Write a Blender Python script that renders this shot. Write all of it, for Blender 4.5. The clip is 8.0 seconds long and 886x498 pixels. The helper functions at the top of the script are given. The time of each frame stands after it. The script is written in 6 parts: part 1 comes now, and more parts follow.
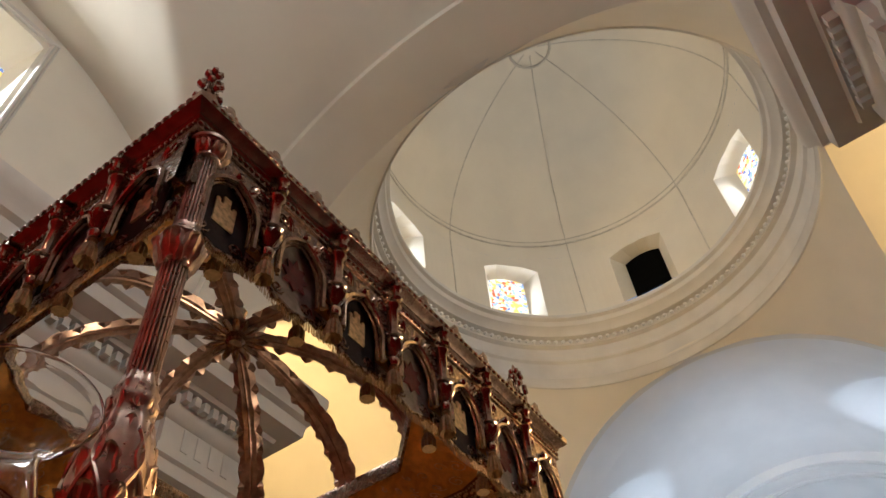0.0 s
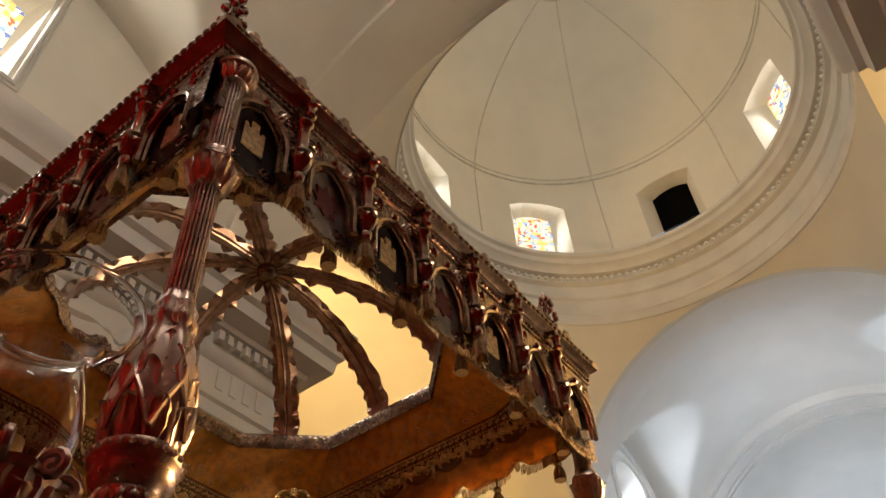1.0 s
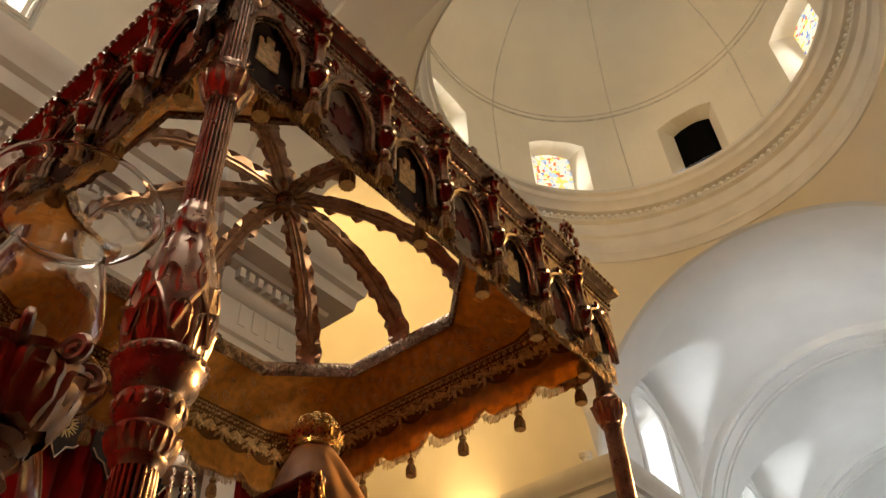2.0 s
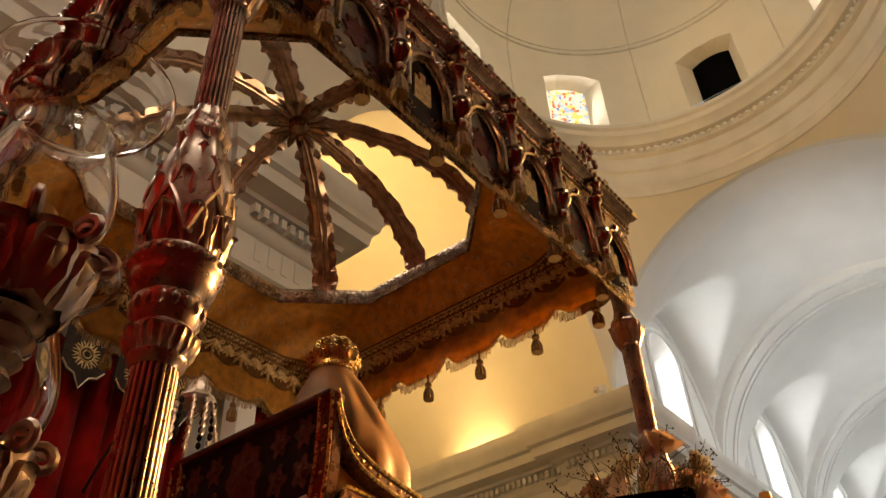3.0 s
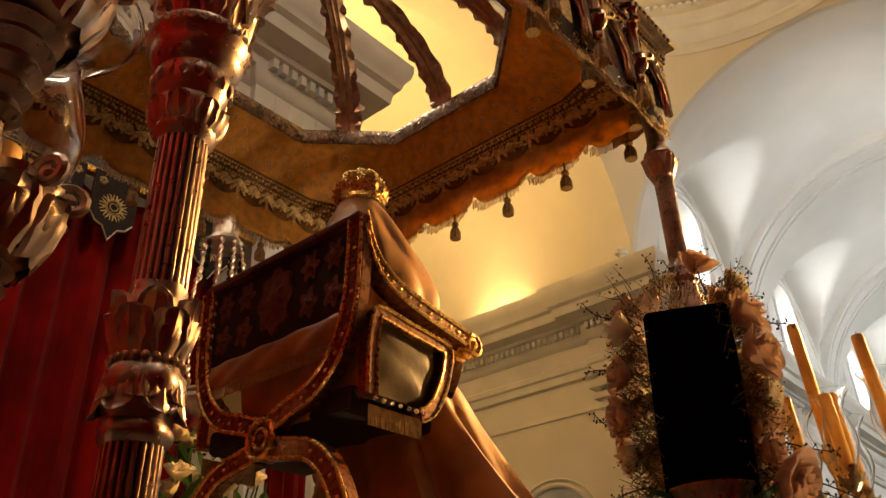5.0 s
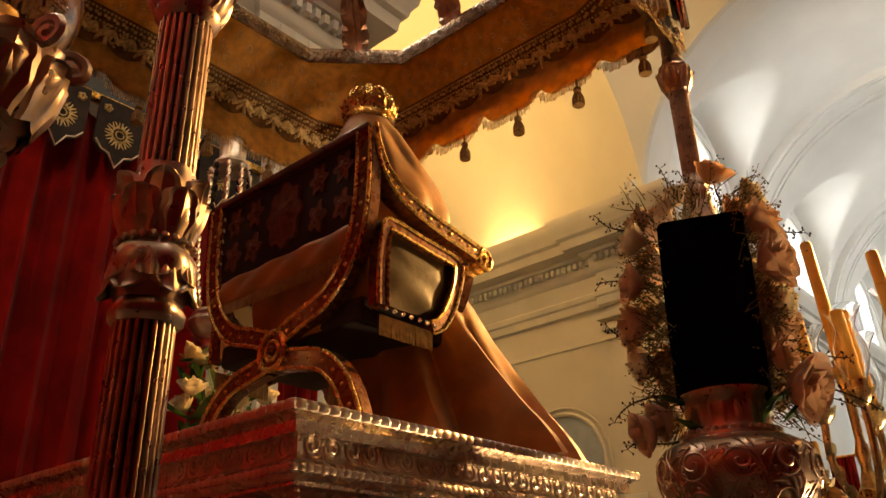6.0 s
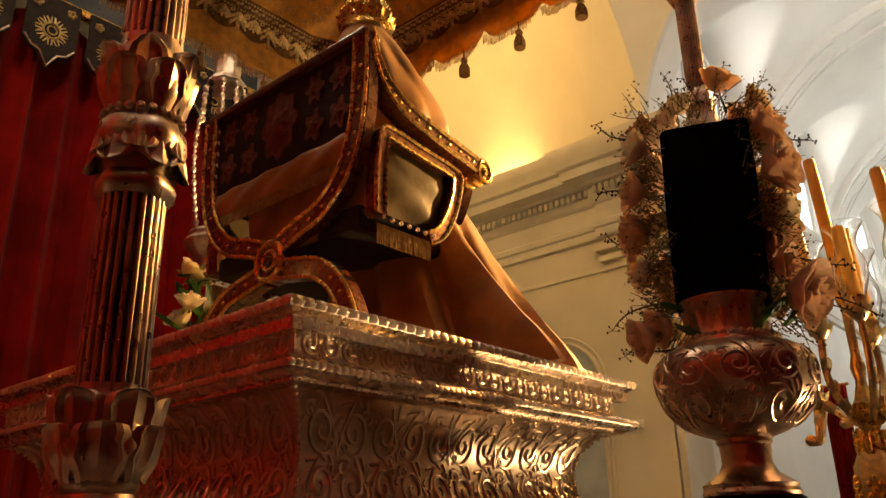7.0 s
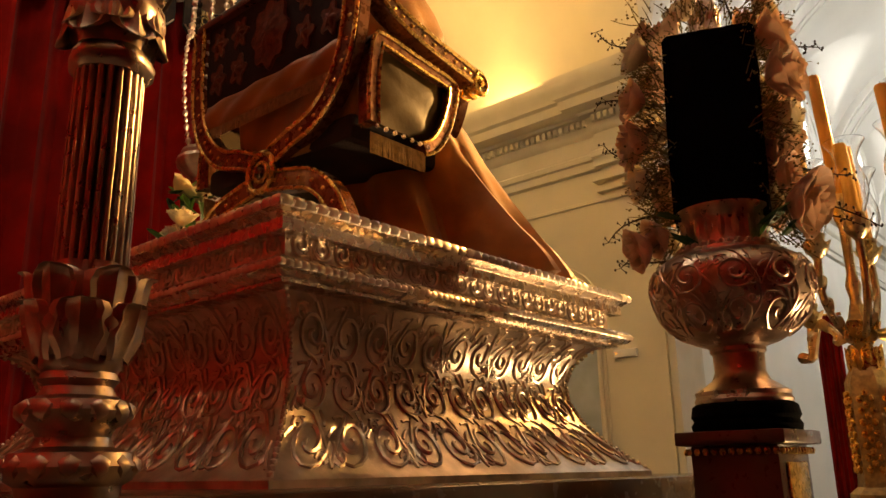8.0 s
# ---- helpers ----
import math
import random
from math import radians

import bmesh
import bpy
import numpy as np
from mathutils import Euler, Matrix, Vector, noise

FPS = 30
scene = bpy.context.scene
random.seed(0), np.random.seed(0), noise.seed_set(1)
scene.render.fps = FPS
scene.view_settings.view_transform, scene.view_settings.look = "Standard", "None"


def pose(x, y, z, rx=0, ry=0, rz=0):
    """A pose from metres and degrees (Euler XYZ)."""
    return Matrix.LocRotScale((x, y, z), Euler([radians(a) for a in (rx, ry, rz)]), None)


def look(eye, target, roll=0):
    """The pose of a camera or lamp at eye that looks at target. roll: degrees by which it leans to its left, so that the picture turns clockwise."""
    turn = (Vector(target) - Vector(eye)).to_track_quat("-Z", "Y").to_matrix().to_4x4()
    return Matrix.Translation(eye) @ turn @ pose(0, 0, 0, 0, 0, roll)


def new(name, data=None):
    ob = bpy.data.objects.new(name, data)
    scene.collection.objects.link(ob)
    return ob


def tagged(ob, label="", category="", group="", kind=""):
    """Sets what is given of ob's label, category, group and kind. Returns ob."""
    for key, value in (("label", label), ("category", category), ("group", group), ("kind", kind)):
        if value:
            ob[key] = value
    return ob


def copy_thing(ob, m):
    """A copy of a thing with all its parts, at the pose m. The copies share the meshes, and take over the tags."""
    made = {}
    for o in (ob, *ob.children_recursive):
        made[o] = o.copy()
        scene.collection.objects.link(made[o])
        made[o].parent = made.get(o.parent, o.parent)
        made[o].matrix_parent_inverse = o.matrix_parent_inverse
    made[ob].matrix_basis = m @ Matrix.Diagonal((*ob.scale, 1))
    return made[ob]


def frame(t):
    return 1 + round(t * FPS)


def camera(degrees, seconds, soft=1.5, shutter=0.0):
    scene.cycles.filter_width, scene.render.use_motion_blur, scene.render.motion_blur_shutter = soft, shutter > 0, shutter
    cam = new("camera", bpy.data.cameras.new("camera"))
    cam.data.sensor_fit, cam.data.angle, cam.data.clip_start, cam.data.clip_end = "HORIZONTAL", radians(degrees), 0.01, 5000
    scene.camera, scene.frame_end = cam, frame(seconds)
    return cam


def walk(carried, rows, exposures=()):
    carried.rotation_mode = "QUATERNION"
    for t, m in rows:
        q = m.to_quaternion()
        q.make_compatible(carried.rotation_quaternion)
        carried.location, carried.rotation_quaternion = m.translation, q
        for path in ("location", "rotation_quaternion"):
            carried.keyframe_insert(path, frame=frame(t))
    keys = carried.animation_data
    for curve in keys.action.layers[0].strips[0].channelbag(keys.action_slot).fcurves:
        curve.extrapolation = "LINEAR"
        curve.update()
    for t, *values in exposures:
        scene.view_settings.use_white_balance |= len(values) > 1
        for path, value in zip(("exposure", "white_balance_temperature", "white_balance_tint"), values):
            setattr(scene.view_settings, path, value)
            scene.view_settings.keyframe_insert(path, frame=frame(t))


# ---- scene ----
cam = camera(58.0, 8.0)
PATH = [
    (0, (0.087, 0.055, 1.513), (-0.561, 1.14, 3.063), -6.0),
    (0.5, (0.066, 0.064, 1.500), (-0.641, 1.170, 3.006), -5.2),
    (1, (0.045, 0.082, 1.491), (-0.723, 1.216, 2.950), -4.5),
    (1.5, (0.024, 0.106, 1.478), (-0.797, 1.264, 2.887), -3.9),
    (3, (-0.048, 0.173, 1.438), (-1.010, 1.405, 2.685), -2.8),
    (3.5, (-0.075, 0.201, 1.421), (-1.080, 1.460, 2.607), -2.5),
    (4, (-0.100, 0.220, 1.401), (-1.146, 1.504, 2.522), -2.2),
    (4.5, (-0.124, 0.237, 1.381), (-1.212, 1.545, 2.433), -1.9),
    (5, (-0.149, 0.248, 1.357), (-1.272, 1.578, 2.341), -1.7),
    (6.5, (-0.207, 0.301, 1.287), (-1.420, 1.692, 2.057), -1.4),
    (7, (-0.223, 0.318, 1.262), (-1.453, 1.735, 1.956), -1.3),
    (7.5, (-0.238, 0.336, 1.238), (-1.480, 1.775, 1.858), -1.3),
    (8, (-0.248, 0.354, 1.221), (-1.508, 1.812, 1.755), -1.1),
]
walk(cam, [(t, look(eye, target, roll)) for t, eye, target, roll in PATH],
     exposures=[(0.0, 0.36, 5650, 10), (1.0, 0.26, 6350, 10), (2.0, 0.26, 7000, 10), (5.0, 0.46, 7600, 10), (8.0, 0.68, 8400, 10)])
# ---- light ----
CX, YC, A, ZS = -1.92, 7.95, 3.43, 7.5        # church axis, crossing centre, half width, springing height
world = bpy.data.worlds.new("world")
scene.world = world
world.use_nodes = True
wn = world.node_tree
sky = wn.nodes.new("ShaderNodeTexSky")
sky.sky_type, sky.sun_disc, sky.sun_elevation, sky.sun_rotation = "NISHITA", False, radians(48), radians(-60)
wn.links.new(sky.outputs[0], wn.nodes["Background"].inputs[0])
wn.nodes["Background"].inputs[1].default_value = 0.12


def lamp(name, kind, m, power, colour, size=1.0, size_y=None, cone=None, blend=0.5, spread=180):
    data = bpy.data.lights.new(name, kind)
    data.energy, data.color = power, colour
    if kind == "AREA":
        data.shape, data.size, data.size_y, data.spread = "RECTANGLE", size, size_y or size, radians(spread)
    elif kind == "SPOT":
        data.shadow_soft_size, data.spot_size, data.spot_blend = size, radians(cone), blend
    elif kind == "SUN":
        data.angle = radians(size)
    else:
        data.shadow_soft_size = size
    ob = new(name, data)
    ob.matrix_world = m
    return ob


COOL, WARM = (0.80, 0.89, 1.0), (1.0, 0.64, 0.25)
lamp("sun", "SUN", look((0, 0, 0), (math.sin(radians(-60)) * -0.67, math.cos(radians(-60)) * -0.67, -0.74)), 3.0, (1, 0.95, 0.88), 0.5)
NAVE_BAYS = [14.1, 19.4, 24.8, 30.2]
for yb in NAVE_BAYS:
    for s in (-1, 1):
        lamp("nave_window_light", "AREA", look((CX + s * (A + 0.44), yb, 8.95), (CX, yb + 1.1, 8.6)), 54, COOL, 0.95, 1.8, spread=125)
lamp("presbytery_window_light", "AREA", look((CX - A - 0.2, 0.15, 9.3), (CX, 0.15, 7.5)), 82, (1, 0.95, 0.86), 1.5, 1.6)
lamp("presbytery_window_light", "AREA", look((CX + A + 0.2, 0.15, 9.3), (CX, 0.15, 7.5)), 82, (1, 0.95, 0.86), 1.5, 1.6)
for k in range(8):
    if k in (2, 6):
        continue
    a = radians(47 + 45 * k - 45)
    lamp("dome_window_light", "AREA", look((CX + 3.75 * math.cos(a), YC + 3.75 * math.sin(a), 13.5), (CX, YC, 13.0)), 16, (1, 0.96, 0.9), 0.7, 0.9)
# strip floodlights on the cornices of the transepts, and one floodlight for the altar on the east pier
for fx, fy, ty, pw in ((CX - A - 2.95, 11.52, 11.50, 16), (CX - A - 2.3, 4.78, 6.6, 175), (CX + A + 2.3, 4.78, 5.8, 85), (CX + A + 2.3, 11.12, 10.2, 95)):
    lamp("cornice_floodlight", "AREA", look((fx, fy, 7.56), (fx, ty, 10.5)), pw, WARM, 1.1, 0.1, spread=130)
lamp("altar_spotlight", "SPOT", look((1.2, 11.0, 6.3), (-1.65, 1.9, 2.4)), 8000, (1.0, 0.56, 0.20), 0.1, cone=13, blend=0.6)
# two unseen fill spots, added to brighten the west and back curtains
lamp("presbytery_spotlight", "SPOT", look((CX + 1.2, -3.0, 7.2), (CX - 3.2, 1.5, 3.0)), 175, (1.0, 0.72, 0.42), 0.08, cone=66, blend=0.6)
lamp("presbytery_spotlight", "SPOT", look((CX + A - 0.7, -0.5, 7.2), (CX - 0.4, -3.4, 4.2)), 1300, (1.0, 0.74, 0.50), 0.08, cone=88, blend=0.6)
# unseen fill near the floor, added to lift the canopy lining and statue
lamp("altar_uplight", "SPOT", look((0.9, 4.4, 0.35), (-1.75, 1.7, 2.9)), 260, (1.0, 0.70, 0.42), 0.08, cone=46, blend=0.7)


# ---- materials ----
def material(name, colour, rough=0.6, metal=0.0, vary=0.12, scale=6.0, bump=0.0, bump_scale=40.0, colour2=None, kind="noise", rough_vary=0.1, sheen=0.0, coat=0.0, detail=6.0):
    m = bpy.data.materials.new(name)
    m.use_nodes = True
    nt = m.node_tree
    b = nt.nodes["Principled BSDF"]
    tc = nt.nodes.new("ShaderNodeTexCoord")
    big = nt.nodes.new("ShaderNodeTexNoise")
    big.inputs["Scale"].default_value, big.inputs["Detail"].default_value = scale, detail
    nt.links.new(tc.outputs["Object"], big.inputs["Vector"])
    ramp = nt.nodes.new("ShaderNodeMix")
    ramp.data_type = "RGBA"
    c2 = colour2 or tuple(max(0.0, c * (1 - 2 * vary)) for c in colour)
    ramp.inputs[6].default_value, ramp.inputs[7].default_value = (*c2, 1), (*colour, 1)
    sharp = nt.nodes.new("ShaderNodeMapRange")
    sharp.inputs[1].default_value, sharp.inputs[2].default_value = 0.35, 0.62
    nt.links.new(big.outputs["Fac"], sharp.inputs[0])
    nt.links.new(sharp.outputs[0], ramp.inputs[0])
    nt.links.new(ramp.outputs[2], b.inputs["Base Color"])
    rr = nt.nodes.new("ShaderNodeMapRange")
    rr.inputs[3].default_value, rr.inputs[4].default_value = max(0.02, rough - rough_vary), min(1.0, rough + rough_vary)
    fine = nt.nodes.new("ShaderNodeTexNoise")
    fine.inputs["Scale"].default_value, fine.inputs["Detail"].default_value = bump_scale, 4.0
    nt.links.new(tc.outputs["Object"], fine.inputs["Vector"])
    nt.links.new(fine.outputs["Fac"], rr.inputs[0])
    nt.links.new(rr.outputs[0], b.inputs["Roughness"])
    b.inputs["Metallic"].default_value = metal
    b.inputs["Sheen Weight"].default_value = sheen
    b.inputs["Coat Weight"].default_value = coat
    if bump:
        bp = nt.nodes.new("ShaderNodeBump")
        bp.inputs["Strength"].default_value, bp.inputs["Distance"].default_value = min(1.0, bump), 0.004 if metal else 0.01
        src = fine.outputs["Fac"]
        if kind == "chased":
            vo = nt.nodes.new("ShaderNodeTexVoronoi")
            vo.feature = "SMOOTH_F1"
            vo.inputs["Scale"].default_value = bump_scale * 0.8
            warp = nt.nodes.new("ShaderNodeVectorMath")
            warp.operation = "MULTIPLY_ADD"
            warp.inputs[1].default_value = (0.03, 0.03, 0.03)
            nt.links.new(big.outputs["Color"], warp.inputs[0])
            nt.links.new(tc.outputs["Object"], warp.inputs[2])
            nt.links.new(warp.outputs[0], vo.inputs["Vector"])
            src = vo.outputs["Distance"]
        if kind == "weave":
            wv = nt.nodes.new("ShaderNodeTexWave")
            wv.inputs["Scale"].default_value, wv.inputs["Distortion"].default_value = bump_scale, 1.5
            nt.links.new(tc.outputs["Object"], wv.inputs["Vector"])
            src = wv.outputs["Fac"]
        nt.links.new(src, bp.inputs["Height"])
        nt.links.new(bp.outputs[0], b.inputs["Normal"])
    return m


def glowing(name, colour, strength):
    m = material(name, colour)
    b = m.node_tree.nodes["Principled BSDF"]
    b.inputs["Emission Color"].default_value, b.inputs["Emission Strength"].default_value = (*colour, 1), strength
    return m


def glass(name, tint=(1, 1, 1), rough=0.0):
    m = bpy.data.materials.new(name)
    m.use_nodes = True
    b = m.node_tree.nodes["Principled BSDF"]
    b.inputs["Base Color"].default_value = (*tint, 1)
    b.inputs["Transmission Weight"].default_value, b.inputs["Roughness"].default_value, b.inputs["IOR"].default_value = 1.0, rough, 1.45
    return m


def stained(name):
    """Leaded coloured glass: cells of colour with dark lines between, lit from behind by the sky."""
    m = bpy.data.materials.new(name)
    m.use_nodes = True
    nt = m.node_tree
    b = nt.nodes["Principled BSDF"]
    tc = nt.nodes.new("ShaderNodeTexCoord")
    vo = nt.nodes.new("ShaderNodeTexVoronoi")
    vo.inputs["Scale"].default_value = 15.0
    nt.links.new(tc.outputs["Object"], vo.inputs["Vector"])
    sep = nt.nodes.new("ShaderNodeSeparateColor")
    nt.links.new(vo.outputs["Color"], sep.inputs[0])
    cr = nt.nodes.new("ShaderNodeValToRGB")
    cr.color_ramp.interpolation = "CONSTANT"
    stops = [(0.0, (0.95, 0.95, 0.90)), (0.30, (0.95, 0.72, 0.22)), (0.50, (0.40, 0.56, 0.85)), (0.64, (0.95, 0.90, 0.66)), (0.85, (0.72, 0.22, 0.1)), (0.92, (0.2, 0.3, 0.6))]
    for i, (p, c) in enumerate(stops):
        e = cr.color_ramp.elements[i] if i < 2 else cr.color_ramp.elements.new(p)
        e.position, e.color = p, (*c, 1)
    nt.links.new(sep.outputs[0], cr.inputs[0])
    nt.links.new(cr.outputs[0], b.inputs["Base Color"])
    nt.links.new(cr.outputs[0], b.inputs["Emission Color"])
    b.inputs["Emission Strength"].default_value = 0.6
    b.inputs["Roughness"].default_value = 0.2
    return m


M_PLASTER = material("cream_plaster", (0.74, 0.69, 0.58), 0.85, vary=0.03, scale=1.3, bump=0.15, bump_scale=18)
M_WHITE = material("white_plaster", (0.80, 0.79, 0.76), 0.85, vary=0.03, scale=1.1, bump=0.12, bump_scale=18)
M_TRIM = material("grey_white_trim", (0.66, 0.63, 0.57), 0.75, vary=0.05, scale=2.0, bump=0.1, bump_scale=25)
M_DARKSILVER = material("tarnished_chased_silver", (0.34, 0.24, 0.18), 0.27, 1.0, vary=0.22, scale=22, bump=0.4, bump_scale=70, kind="chased")
M_DARKRELIEF = material("tarnished_silver_relief", (0.46, 0.34, 0.26), 0.22, 1.0, vary=0.2, scale=30, bump=0.15, bump_scale=120)
M_POLE = material("aged_silver", (0.58, 0.43, 0.35), 0.30, 1.0, vary=0.2, scale=25, bump=0.0, bump_scale=70)
M_POLERELIEF = material("aged_silver_relief", (0.64, 0.48, 0.38), 0.34, 1.0, vary=0.18, scale=30, bump=0.05, bump_scale=110)
M_SILVER = material("chased_silver", (0.80, 0.66, 0.54), 0.40, 1.0, vary=0.2, scale=16, bump=0.16, bump_scale=90)
M_RELIEF = material("silver_relief", (0.87, 0.73, 0.60), 0.34, 1.0, vary=0.12, scale=30, bump=0.15, bump_scale=120)
M_SMOOTH = material("polished_silver", (0.78, 0.65, 0.54), 0.27, 1.0, vary=0.10, scale=25, bump=0.06, bump_scale=60)
M_VASE = material("tarnished_vase_silver", (0.60, 0.44, 0.34), 0.30, 1.0, vary=0.22, scale=20, bump=0.08, bump_scale=60)
M_GOLD = material("gilt", (0.90, 0.58, 0.20), 0.28, 1.0, vary=0.2, scale=30, bump=0.1, bump_scale=90)
M_GILTWOOD = material("gilded_brown_wood", (0.20, 0.055, 0.014), 0.28, 0.4, vary=0.25, scale=14, bump=0.2, bump_scale=60, coat=0.3)
M_DARKWOOD = material("dark_red_wood", (0.13, 0.035, 0.02), 0.3, vary=0.25, scale=8, bump=0.1, bump_scale=50, coat=0.5)
M_TABLE = material("brown_tabletop", (0.16, 0.10, 0.06), 0.25, vary=0.2, scale=7, bump=0.05, bump_scale=40, coat=0.4)
M_VELVET = material("red_velvet", (0.26, 0.004, 0.003), 0.8, vary=0.22, scale=3.5, bump=0.2, bump_scale=220, sheen=0.05)
M_VELVET.node_tree.nodes["Principled BSDF"].inputs["Specular IOR Level"].default_value = 0.08
M_DARKVELVET = material("dark_velvet", (0.022, 0.012, 0.010), 0.85, vary=0.25, scale=20, bump=0.3, bump_scale=160)
M_BLACK = material("black_cloth", (0.003, 0.003, 0.003), 1.0, vary=0.2, scale=10, bump=0.2, bump_scale=90)
M_BLACK.node_tree.nodes["Principled BSDF"].inputs["Specular IOR Level"].default_value = 0.05
M_CLOTH = material("gold_brocade", (0.76, 0.42, 0.10), 0.5, 0.1, vary=0.16, scale=26, bump=0.35, bump_scale=150, kind="weave", sheen=0.25)
M_MANTLE = material("brown_gold_satin", (0.46, 0.19, 0.03), 0.42, 0.1, vary=0.22, scale=9, bump=0.18, bump_scale=260, kind="weave", sheen=0.2)
M_SIDE = material("dark_gold_leather", (0.06, 0.032, 0.008), 0.5, 0.0, vary=0.2, scale=8, bump=0.08, bump_scale=60)
M_SIDE.node_tree.nodes["Principled BSDF"].inputs["Specular IOR Level"].default_value = 0.1
M_EMBROIDERY = material("metal_thread", (0.60, 0.44, 0.20), 0.4, 0.4, vary=0.2, scale=60, bump=0.5, bump_scale=260)
M_BRONZE = material("bronze_thread", (0.78, 0.60, 0.32), 0.38, 0.25, vary=0.25, scale=60, bump=0.5, bump_scale=260)
M_FRINGE = material("fringe_thread", (0.44, 0.29, 0.12), 0.6, 0.3, vary=0.2, scale=60, bump=0.2, bump_scale=200)


def translucent(m, share):
    nt = m.node_tree
    b, out = nt.nodes["Principled BSDF"], nt.nodes["Material Output"]
    tr, mx = nt.nodes.new("ShaderNodeBsdfTranslucent"), nt.nodes.new("ShaderNodeMixShader")
    mx.inputs[0].default_value = share
    src = b.inputs["Base Color"].links[0].from_socket
    nt.links.new(src, tr.inputs[0])
    nt.links.new(b.outputs[0], mx.inputs[1]), nt.links.new(tr.outputs[0], mx.inputs[2])
    nt.links.new(mx.outputs[0], out.inputs[0])
    return m


translucent(M_CLOTH, 0.35)
M_GLASS = glass("clear_glass")
M_STAINED = stained("stained_glass")
M_WAX = material("yellow_wax", (0.72, 0.36, 0.07), 0.45, vary=0.08, scale=14, bump=0.05, bump_scale=60)
M_REDWAX = material("red_wax", (0.45, 0.01, 0.01), 0.3, vary=0.1, scale=14)
M_ROSE = material("pale_rose_petal", (0.80, 0.52, 0.34), 0.55, vary=0.15, scale=20, bump=0.1, bump_scale=90, sheen=0.2)
M_CREAMPETAL = material("cream_petal", (0.90, 0.80, 0.58), 0.55, vary=0.12, scale=20, bump=0.1, bump_scale=90)
M_TWIG = material("dry_twig", (0.07, 0.045, 0.025), 0.8, vary=0.2, scale=40)
M_FILLER = material("dry_olive_filler", (0.28, 0.21, 0.08), 0.8, vary=0.25, scale=40)
M_LEAF = material("green_leaf", (0.05, 0.12, 0.03), 0.45, vary=0.25, scale=25, bump=0.1, bump_scale=60)
for m in (M_ROSE, M_CREAMPETAL, M_FILLER, M_LEAF):
    translucent(m, 0.4)
M_FLOOR = material("marble_floor", (0.40, 0.33, 0.26), 0.2, vary=0.2, scale=1.6, bump=0.03, bump_scale=12)
M_BLUE = material("dark_blue_panel", (0.05, 0.07, 0.10), 0.3, vary=0.2, scale=4)
M_LINE = material("grey_joint", (0.64, 0.60, 0.52), 0.9, vary=0.1, scale=6)


# ---- building helpers ----
def part(name, bm, mat, parent=None, label="", smooth=True):
    me = bpy.data.meshes.new(name)
    bm.normal_update()
    bm.to_mesh(me)
    bm.free()
    me.materials.append(mat)
    if smooth:
        me.polygons.foreach_set("use_smooth", [True] * len(me.polygons))
        me.set_sharp_from_angle(angle=radians(38))
    ob = new(name, me)
    if parent:
        ob.parent = parent
    if label:
        tagged(ob, label)
    return ob


def structure(name, bm, mat, label, category, smooth=True):
    return tagged(part(name, bm, mat, None, "", smooth), label, category, kind="structure")


def thing(name, x, y, z, label, category, group="", turn=0):
    ob = new(name)
    ob.empty_display_size = 0.1
    ob.matrix_basis = pose(x, y, z, 0, 0, turn)
    return tagged(ob, label, category, group)


def box(bm, x0, x1, y0, y1, z0, z1, bevel=0.0):
    r = bmesh.ops.create_cube(bm, size=1.0, matrix=Matrix.LocRotScale(((x0 + x1) / 2, (y0 + y1) / 2, (z0 + z1) / 2), None, (x1 - x0, y1 - y0, z1 - z0)))
    if bevel:
        edges = list({e for v in r["verts"] for e in v.link_edges})
        bmesh.ops.bevel(bm, geom=edges, offset=bevel, segments=2, affect="EDGES", profile=0.5)
    return bm


def skin(bm, rings, close=True, cap=False):
    """Joins rows of points into a sheet; close: each row is a loop."""
    vs = [[bm.verts.new(p) for p in ring] for ring in rings]
    n = len(vs[0])
    for a, b in zip(vs, vs[1:]):
        for i in range(n if close else n - 1):
            j = (i + 1) % n
            bm.faces.new((a[i], a[j], b[j], b[i]))
    if cap:
        bm.faces.new(vs[0][::-1])
        bm.faces.new(vs[-1])
    return bm


def lathe(bm, prof, seg=32, cx=0.0, cy=0.0, ripple=None, cap=True):
    """prof: (radius, z) from below upwards; ripple(angle, z) scales the radius."""
    rings = []
    for r, z in prof:
        ring = []
        for i in range(seg):
            a = 2 * math.pi * i / seg
            k = r * (ripple(a, z) if ripple else 1.0)
            ring.append((cx + k * math.cos(a), cy + k * math.sin(a), z))
        rings.append(ring)
    return skin(bm, rings, True, cap)


def tube(bm, pts, r, seg=6, cap=True):
    """A round rod along pts; r is one radius, or one for each point."""
    pts = [Vector(p) for p in pts]
    rs = r if isinstance(r, (list, tuple)) else [r] * len(pts)
    rings, up = [], Vector((0.13, 0.37, 0.92))
    for i, p in enumerate(pts):
        d = (pts[min(i + 1, len(pts) - 1)] - pts[max(i - 1, 0)]).normalized()
        s = d.cross(up)
        if s.length < 1e-3:
            s = d.cross(Vector((1, 0, 0)))
        s.normalize()
        n = s.cross(d).normalized()
        up = n
        rings.append([p + (s * math.cos(2 * math.pi * k / seg) + n * math.sin(2 * math.pi * k / seg)) * rs[i] for k in range(seg)])
    return skin(bm, rings, True, cap)


